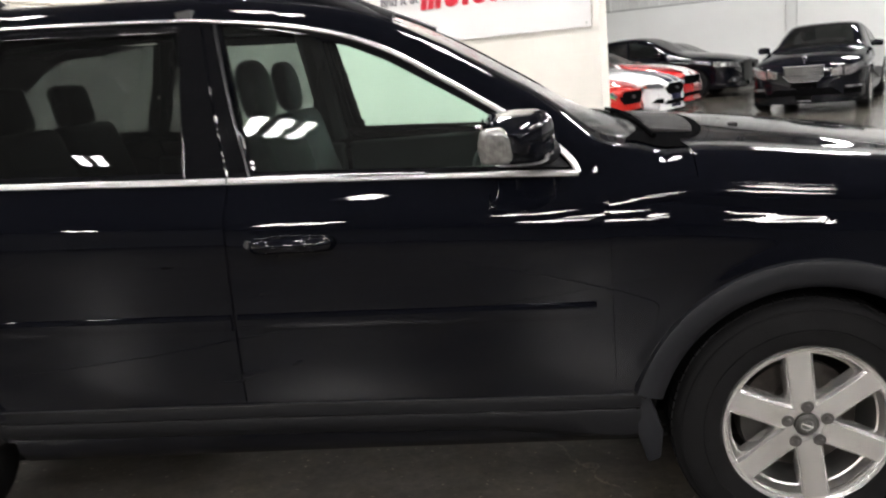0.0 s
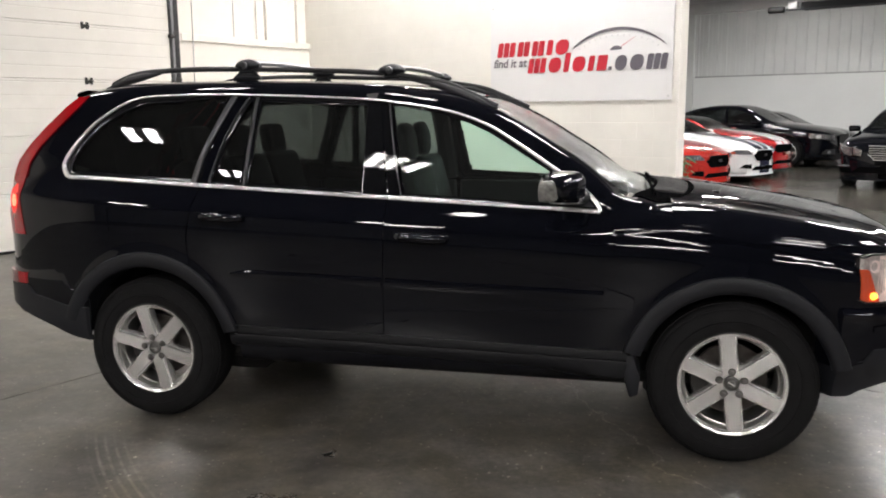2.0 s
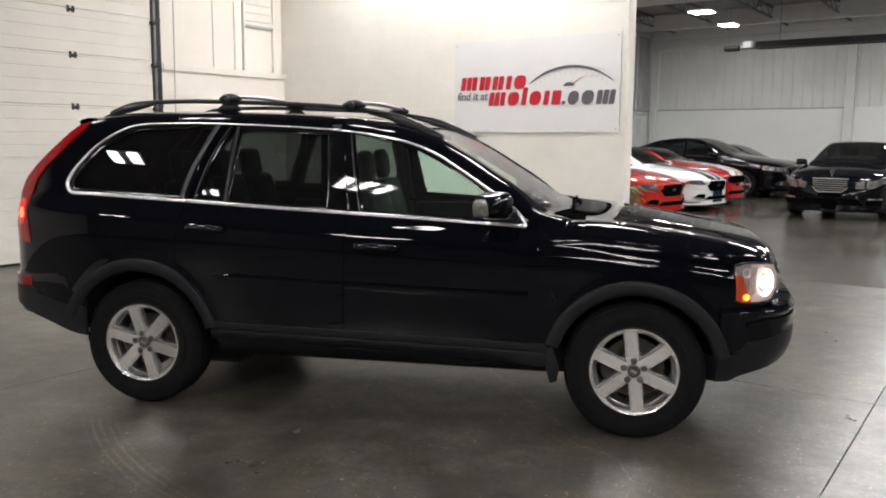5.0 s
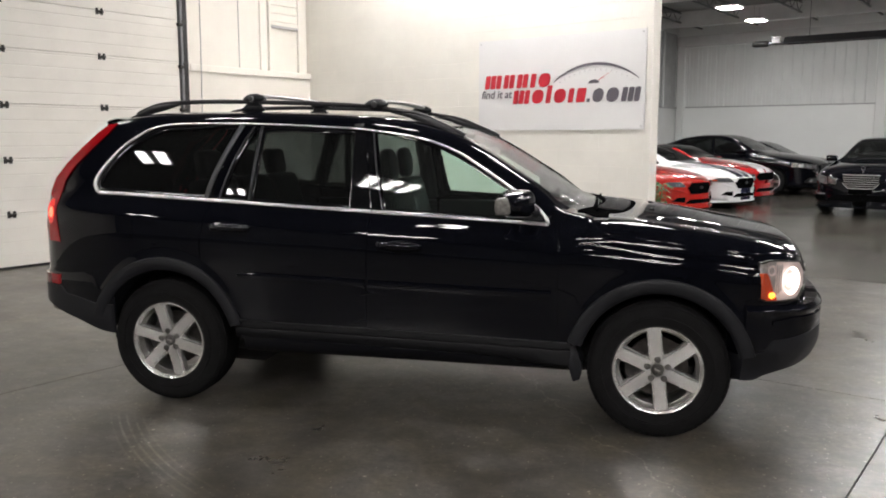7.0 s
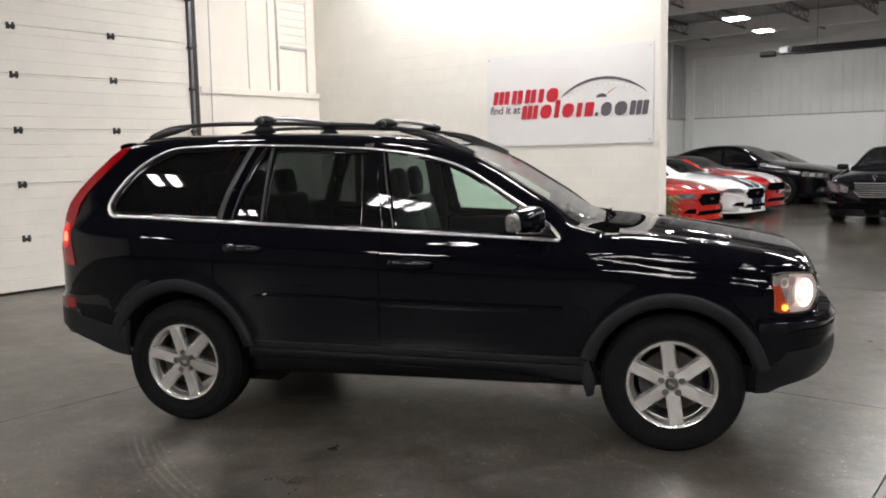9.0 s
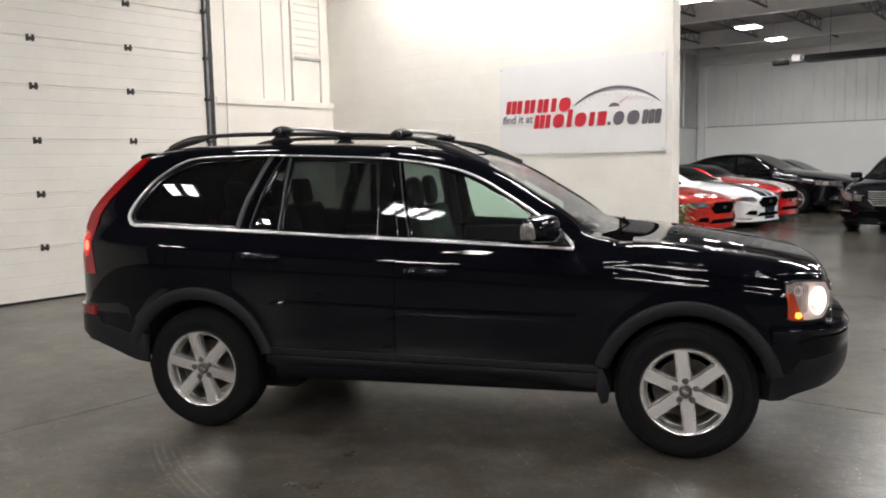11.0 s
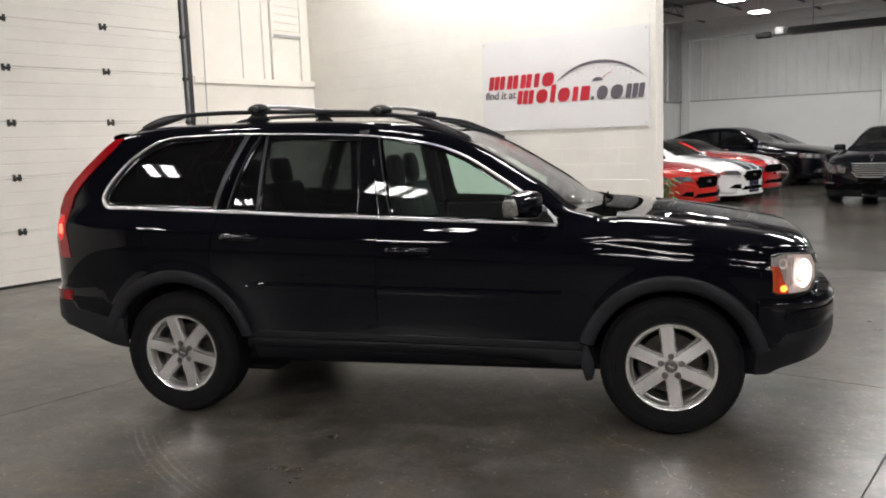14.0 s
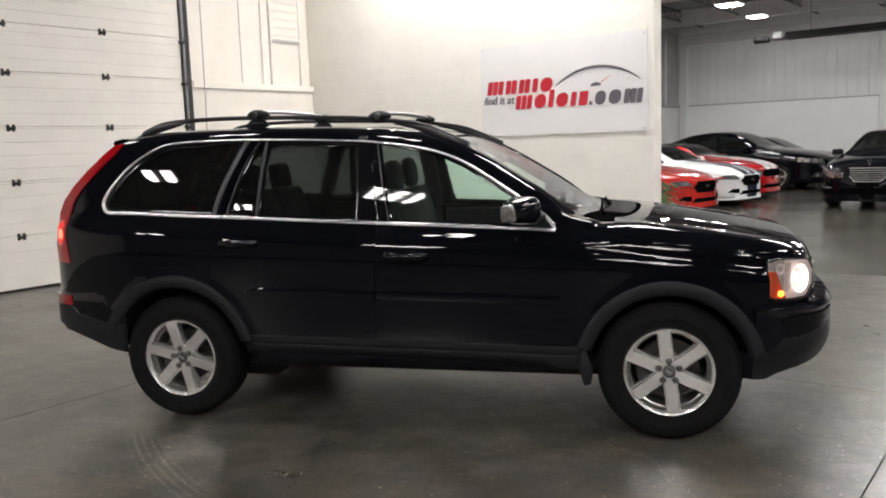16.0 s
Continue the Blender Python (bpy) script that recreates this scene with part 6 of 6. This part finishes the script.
def coupe_face(new_shape):
    def face(car, nose, paint):
        def one(s):
            # lamp unit, grille half, lower intake and splitter
            if new_shape:
                lamp = part("headlamp", around(nose, 0.20, 0.60, taper(0.2, 0.6, 0.615, 0.60), lambda q: 0.70 - 0.075 * smooth01(q, 0.48, 0.61) - 0.04 * smooth01(0.3 - q, 0, 0.1), 0.022, 14, 4, side=s), LAMP_SMOKE, car, "narrow smoked headlamp")
                part("side_marker", around(nose, 0.20, 0.28, lambda q: 0.63, lambda q: 0.66, 0.028, 4, 2, side=s), AMBER, lamp)
                for k in range(3):
                    part("lamp_bar", around(nose, 0.41 + 0.045 * k, 0.425 + 0.045 * k, lambda q: 0.62, lambda q: 0.675, 0.030, 2, 2, side=s), LAMP_BRIGHT, lamp)
                part("upper_grille", around(nose, 0.66, 1.0, taper(0.66, 0.76, 0.565, 0.46), taper(0.66, 0.72, 0.60, 0.68), 0.024, 14, 6, side=s), MATT, car, "black six-sided grille")
                part("grille_lip", around(nose, 0.66, 1.0, taper(0.66, 0.72, 0.60, 0.68), taper(0.66, 0.72, 0.612, 0.70), 0.034, 14, 2, side=s), paint, car)
                part("grille_badge", around(nose, 0.955, 1.0, lambda q: 0.555, lambda q: 0.605, 0.036, 3, 2, side=s), SATIN, car, "grey badge")
            else:
                part("headlamp", around(nose, 0.34, 0.58, lambda q: 0.60 + 0.03 * abs(q - 0.46), lambda q: 0.70 - 0.1 * abs(q - 0.46), 0.022, 10, 4, side=s), LAMP_SMOKE, car, "round-cornered headlamp")
                part("upper_grille", around(nose, 0.64, 1.0, taper(0.64, 0.72, 0.60, 0.54), taper(0.64, 0.70, 0.66, 0.72), 0.024, 12, 5, side=s), MATT, car, "black grille")
            part("bumper_skin", around(nose, 0.50, 1.0, lambda q: 0.20, lambda q: 0.47, 0.010, 16, 4, side=s), paint, car)
            part("lower_intake", around(nose, 0.36, 0.60, taper(0.36, 0.6, 0.325, 0.30), taper(0.36, 0.46, 0.335, 0.40), 0.020, 10, 3, side=s), MATT, car)
            part("lower_grille", around(nose, 0.62, 1.0, lambda q: 0.27, taper(0.62, 0.70, 0.29, 0.35), 0.022, 10, 3, side=s), MATT, car)
            part("splitter", around(nose, 0.10, 1.0, lambda q: 0.165, lambda q: 0.205, 0.03, 20, 2, side=s), paint, car)
            part("splitter_edge", around(nose, 0.10, 1.0, lambda q: 0.14, lambda q: 0.165, 0.02, 20, 2, side=s), MATT, car)
        both(one)
    return face


def sedan_face(car, nose, paint):
    def one(s):
        lamp = part("headlamp", around(nose, 0.24, 0.52, taper(0.24, 0.5, 0.70, 0.60), taper(0.24, 0.52, 0.80, 0.735), 0.020, 14, 5, side=s), LAMP_BRIGHT, car, "clear angled headlamp unit")
        part("headlamp_inner", around(nose, 0.545, 0.66, taper(0.54, 0.66, 0.61, 0.60), taper(0.54, 0.66, 0.745, 0.70), 0.020, 8, 4, side=s), LAMP_BRIGHT, lamp)
        part("lens_cover", around(nose, 0.235, 0.665, taper(0.24, 0.5, 0.695, 0.595), taper(0.24, 0.66, 0.805, 0.71), 0.030, 14, 5, side=s), CLEAR, lamp)
        g = part("grille", around(nose, 0.76, 1.0, taper(0.76, 0.84, 0.62, 0.535), lambda q: 0.775, 0.026, 12, 4, side=s), SEAL, car, "black grille with chrome bars")
        for z, q0 in ((0.575, 0.81), (0.615, 0.79), (0.655, 0.775), (0.695, 0.765), (0.735, 0.765)):
            part("grille_bar", around(nose, q0, 1.0, lambda q: z - 0.0035, lambda q: z + 0.0035, 0.036, 8, 1, side=s), CHROME, g)
        part("grille_frame", around(nose, 0.755, 1.0, lambda q: 0.772, lambda q: 0.786, 0.036, 10, 1, side=s), CHROME, g)
        part("grille_frame", around(nose, 0.76, 1.0, taper(0.76, 0.84, 0.616, 0.527), taper(0.76, 0.84, 0.628, 0.539), 0.036, 10, 1, side=s), CHROME, g)
        part("lower_grille", around(nose, 0.56, 1.0, lambda q: 0.30, taper(0.56, 0.66, 0.33, 0.41), 0.022, 14, 3, side=s), MATT, car)
        part("day_lamp", around(nose, 0.28, 0.50, lambda q: 0.405, lambda q: 0.425, 0.030, 8, 1, side=s), LAMP_BRIGHT, car, "bright lamp strip")
        part("side_intake", around(nose, 0.28, 0.52, lambda q: 0.29, lambda q: 0.385, 0.020, 8, 2, side=s), MATT, car)
        part("bumper_lip", around(nose, 0.10, 1.0, lambda q: 0.165, lambda q: 0.20, 0.022, 18, 2, side=s), paint, car)
    both(one)
    # ring on a mast at the bonnet's edge and a dark blank plate
    bm = tube([(2.30, 0, 0.81), (2.305, 0, 0.875)], 0.006, 6)
    join(bm, moved(lathe([(0.030, -0.004), (0.036, 0.0), (0.030, 0.004)], 16, axis="x"), pose(2.305, 0, 0.90)))
    part("bonnet_mast", bm, CHROME, car)
    part("front_plate", box(2.415, 2.425, -0.2, 0.2, 0.44, 0.53, 0.004), MATT, car)


def dark_saloon_face(car, nose, paint):
    def one(s):
        lamp = part("headlamp", around(nose, 0.10, 0.56, taper(0.1, 0.5, 0.69, 0.65), taper(0.10, 0.56, 0.795, 0.755), 0.020, 14, 4, side=s), LAMP_BRIGHT, car, "clear headlamp unit")
        for q in (0.22, 0.36):
            part("lamp_bowl", around(nose, q, q + 0.08, lambda z: 0.685, lambda z: 0.755, 0.024, 4, 3, side=s), CHROME, lamp)
        part("lens_cover", around(nose, 0.10, 0.56, taper(0.1, 0.5, 0.685, 0.645), taper(0.10, 0.56, 0.80, 0.76), 0.030, 14, 4, side=s), CLEAR, lamp)
        part("grille", around(nose, 0.74, 1.0, taper(0.74, 0.82, 0.40, 0.32), lambda q: 0.77, 0.024, 10, 5, side=s), SEAL, car, "tall black grille")
        part("fog_surround", around(nose, 0.34, 0.60, lambda q: 0.32, taper(0.34, 0.42, 0.36, 0.43), 0.020, 8, 3, side=s), SEAL, car)
        part("fog_lamp", around(nose, 0.42, 0.48, lambda q: 0.34, lambda q: 0.40, 0.026, 3, 3, side=s), LAMP_BRIGHT, car)
    both(one)


def coupe_spec(new_shape=True):
    # x from the middle between the axles
    h = 0.0 if new_shape else 0.05
    return dict(
        x0=-2.34, x1=2.30, rear=-1.36, front=1.36, tyre=0.345, ws=(0.02, 0.78), rw=(-1.75, -1.0), mirror=0.48, cuts=(0.72, -0.55),
        curves=dict(
            half=curve((-2.34, 0.5), (-2.25, 0.78), (-2.0, 0.90), (-1.3, 0.95), (0, 0.93), (1.3, 0.945), (1.75, 0.90), (2.05, 0.80), (2.2, 0.62), (2.27, 0.40), (2.30, 0.12)),
            top=curve((-2.34, 0.85), (-2.2, 1.02), (-1.75, 1.08), (-1.4, 1.18), (-0.8, 1.33), (-0.4, 1.375 + h * 0.4), (-0.05, 1.365), (0.25, 1.27), (0.6, 1.10), (0.85, 1.01 + h), (1.3, 0.965 + h), (1.8, 0.89 + h), (2.1, 0.80 + h), (2.25, 0.72 + h), (2.30, 0.62)),
            edge_z=curve((-2.34, 0.82), (-1.75, 1.05), (-1.3, 1.10), (-0.8, 1.25), (-0.3, 1.31), (0.0, 1.29), (0.3, 1.18), (0.6, 1.05), (0.9, 0.97)),
            edge_y=curve((-2.3, 0.6), (-1.3, 0.64), (-0.4, 0.60), (0.2, 0.62), (0.9, 0.76)),
            belt_z=curve((-2.3, 1.0), (-1, 0.985), (0.9, 0.935)),
            belt_y=curve((-2.3, 0.7), (-1, 0.80), (0.9, 0.80)),
            low=curve((-2.34, 0.35), (-1.5, 0.24), (1.5, 0.22), (2.0, 0.19), (2.3, 0.2)), hood=0.88),
        dlo=lambda b: [(0.62, 0.96), (-1.0, 1.0), (-1.05, 1.06), (-0.7, 1.24), (-0.3, 1.30), (0.0, 1.275), (0.3, 1.165)],
        nose=[(1.72, 0.905), (1.9, 0.865), (2.05, 0.80), (2.16, 0.69), (2.24, 0.5), (2.28, 0.28), (2.295, 0.0)],
        face=coupe_face(new_shape))


def sedan_spec(face):
    return dict(
        x0=-2.45, x1=2.42, rear=-1.437, front=1.437, tyre=0.335, ws=(0.22, 0.98), rw=(-1.75, -1.1), mirror=0.68, cuts=(0.95, -0.12, -1.05), pillars=(-0.12, -1.02),
        curves=dict(
            half=curve((-2.45, 0.5), (-2.35, 0.78), (-2.1, 0.88), (-1.3, 0.925), (0, 0.925), (1.3, 0.925), (1.8, 0.90), (2.1, 0.83), (2.28, 0.70), (2.37, 0.48), (2.42, 0.12)),
            top=curve((-2.45, 0.85), (-2.3, 1.06), (-1.8, 1.14), (-1.4, 1.28), (-0.9, 1.415), (-0.4, 1.465), (0.0, 1.46), (0.3, 1.39), (0.7, 1.20), (1.0, 1.055), (1.3, 1.015), (1.8, 0.955), (2.15, 0.88), (2.33, 0.80), (2.42, 0.66)),
            edge_z=curve((-2.45, 0.82), (-1.8, 1.10), (-1.4, 1.20), (-0.9, 1.34), (-0.3, 1.39), (0.05, 1.375), (0.4, 1.28), (0.8, 1.08), (1.05, 1.0)),
            edge_y=curve((-2.3, 0.6), (-1.4, 0.62), (-0.4, 0.60), (0.2, 0.61), (1.0, 0.75)),
            belt_z=curve((-2.4, 1.02), (-1, 1.0), (1.0, 0.965)),
            belt_y=curve((-2.3, 0.72), (-1, 0.80), (1.0, 0.80)),
            low=curve((-2.45, 0.35), (-1.5, 0.20), (1.5, 0.17), (2.42, 0.18)), hood=1.04),
        dlo=lambda b: [(0.78, 0.99), (-1.25, 1.025), (-1.45, 1.13), (-1.2, 1.25), (-0.85, 1.335), (-0.3, 1.375), (0.05, 1.36), (0.4, 1.26)],
        nose=[(1.78, 0.905), (1.98, 0.87), (2.13, 0.815), (2.25, 0.725), (2.34, 0.56), (2.39, 0.32), (2.41, 0.0)],
        face=face)


ROW = "cars in the far bay"
far_car("coupe", "orange-red coupe parked behind the end of the block wall", coupe_spec(), PAINT_ORANGE, ROOM @ pose(-4.79, 12.26, 0, 0, 0, -9), ROW)
far_car("coupe", "white coupe with dark blue centre stripes", coupe_spec(), PAINT_WHITE, ROOM @ pose(-4.64, 14.66, 0, 0, 0, -9), ROW, stripes=([(-0.28, -0.03), (0.03, 0.28)], STRIPE_BLUE, True))
far_car("coupe", "red coupe with a black soft top and broad white stripes", coupe_spec(False), PAINT_RED, ROOM @ pose(-4.83, 16.9, 0, 0, 0, -9), ROW, stripes=([(-0.29, -0.02), (0.02, 0.29)], STRIPE_WHITE, False), soft_top=SEAL)
far_car("saloon", "black saloon with bright alloy wheels beside the red coupe", sedan_spec(dark_saloon_face), PAINT, ROOM @ pose(-4.70, 20.3, 0, 0, 0, -5) @ Matrix.Scale(1.13, 4), ROW)
far_car("saloon", "black saloon parked close to the far wall", sedan_spec(dark_saloon_face), PAINT, ROOM @ pose(-4.75, 23.6, 0, 0, 0, -2), ROW)
far_car("saloon", "black saloon with a chrome barred grille, facing the near bay", sedan_spec(sedan_face), PAINT, ROOM @ pose(0.165, 16.1, 0, 0, 0, -92) @ Matrix.Scale(1.07, 4), ROW)


# ---- plant ----
def potted_plant(m):
    p = thing("potted_plant", "green leafy plant in a dark pot beside the wall end", "plant", m=m)
    part("pot", lathe([(0.0, 0.0), (0.12, 0.0), (0.16, 0.26), (0.17, 0.28), (0.15, 0.285), (0.145, 0.25), (0.0, 0.25)], 24, axis="z"), TRACK, p)
    rng = random.Random(4)
    stems = bmesh.new()
    for k in range(46):
        a, lean = rng.uniform(0, 2 * math.pi), rng.uniform(0.04, 0.24)
        top = rng.uniform(0.42, 0.86)
        tip = Vector((lean * math.cos(a), lean * math.sin(a), top))
        join(stems, tube([(0.03 * math.cos(a), 0.03 * math.sin(a), 0.25), tuple(tip * 0.6 + Vector((0, 0, 0.12))), tuple(tip)], 0.004, 5))
        l, w = rng.uniform(0.07, 0.12), rng.uniform(0.022, 0.035)
        rows = [[(x, s * w * math.sin(math.pi * (0.06 + 0.94 * x / l)) if s else 0.0, -0.6 * x * x / l + (0.006 if s else 0)) for s in (-1, 0, 1)] for x in np.linspace(0, l * 0.98, 5)]
        leaf = grid_mesh(rows)
        part("leaf", moved(leaf, pose(tip.x, tip.y, tip.z, rng.uniform(-30, 30), rng.uniform(-40, 10), math.degrees(a) + rng.uniform(-50, 50))), LEAF, p)
    part("stem", stems, LEAF, p)
    return p


LEAF = material("green_leaf", (0.05, 0.13, 0.035), 0.45, vary=0.35, scale=9)
potted_plant(ROOM @ pose(-1.80, 8.0, 0))


# ---- floor slabs ----
floor = structure("floor", box(U_FAR - 0.3, U_RIGHT, V_BACK, V_FAR, -0.12, -0.012), JOINT, "sealed grey concrete floor with straight saw-cut joints", "floor")
BAY = 4.44
for i in range(-2, 5):
    for j in range(-4, 6):
        u0, v0 = -1.82 + BAY * i, 1.15 + BAY * j
        u0c, u1c = max(u0, U_FAR - 0.3), min(u0 + BAY, U_RIGHT)
        v0c, v1c = max(v0, V_BACK), min(v0 + BAY, V_FAR)
        if u1c - u0c < 0.2 or v1c - v0c < 0.2:
            continue
        ob = part("floor_slab", box(u0c + 0.004, u1c - 0.004, v0c + 0.004, v1c - 0.004, -0.03, 0.0), FLOOR if v0 < 5.0 else FLOOR_FAR, floor)

# ---- painted blocks of the dividing wall ----
bm = box(0.0003, 0.3997, -0.003, 0.004, 0.0030, 0.1970)
front = [e for e in bm.edges if all(v.co.y < 0 for v in e.verts) and abs(e.verts[0].co.z - e.verts[1].co.z) < 0.01]
bmesh.ops.bevel(bm, geom=front, offset=0.0018, segments=1, affect="EDGES")
first = part("block", bm, BLOCK, dividing)
first.matrix_basis = pose(U_DOOR, V_WALL + 0.006, 0.8)
count = 1
rest = bmesh.new()
for k in range(0, 28):
    z = 0.2 * k
    x = U_DOOR + (0.0 if k % 2 else -0.2)
    while x < U_END - 0.05:
        a, b = max(x, U_DOOR), min(x + 0.4, U_END)
        if not (k == 4 and abs(x - U_DOOR) < 0.01):
            if 4 <= k < 22 and b - a > 0.39 and count < 300:
                ob = new("block", first.data)
                ob.parent = dividing
                ob.matrix_basis = pose(x, V_WALL + 0.006, z)
                count += 1
            else:
                box(a + 0.0004, b - 0.0004, V_WALL + 0.003, V_WALL + 0.01, z + 0.0026, min(z + 0.1974, CEIL - 0.01), 0, rest)
        x += 0.4
ob = part("block_rest", rest, BLOCK, dividing)
ob["kind"] = "stuff"
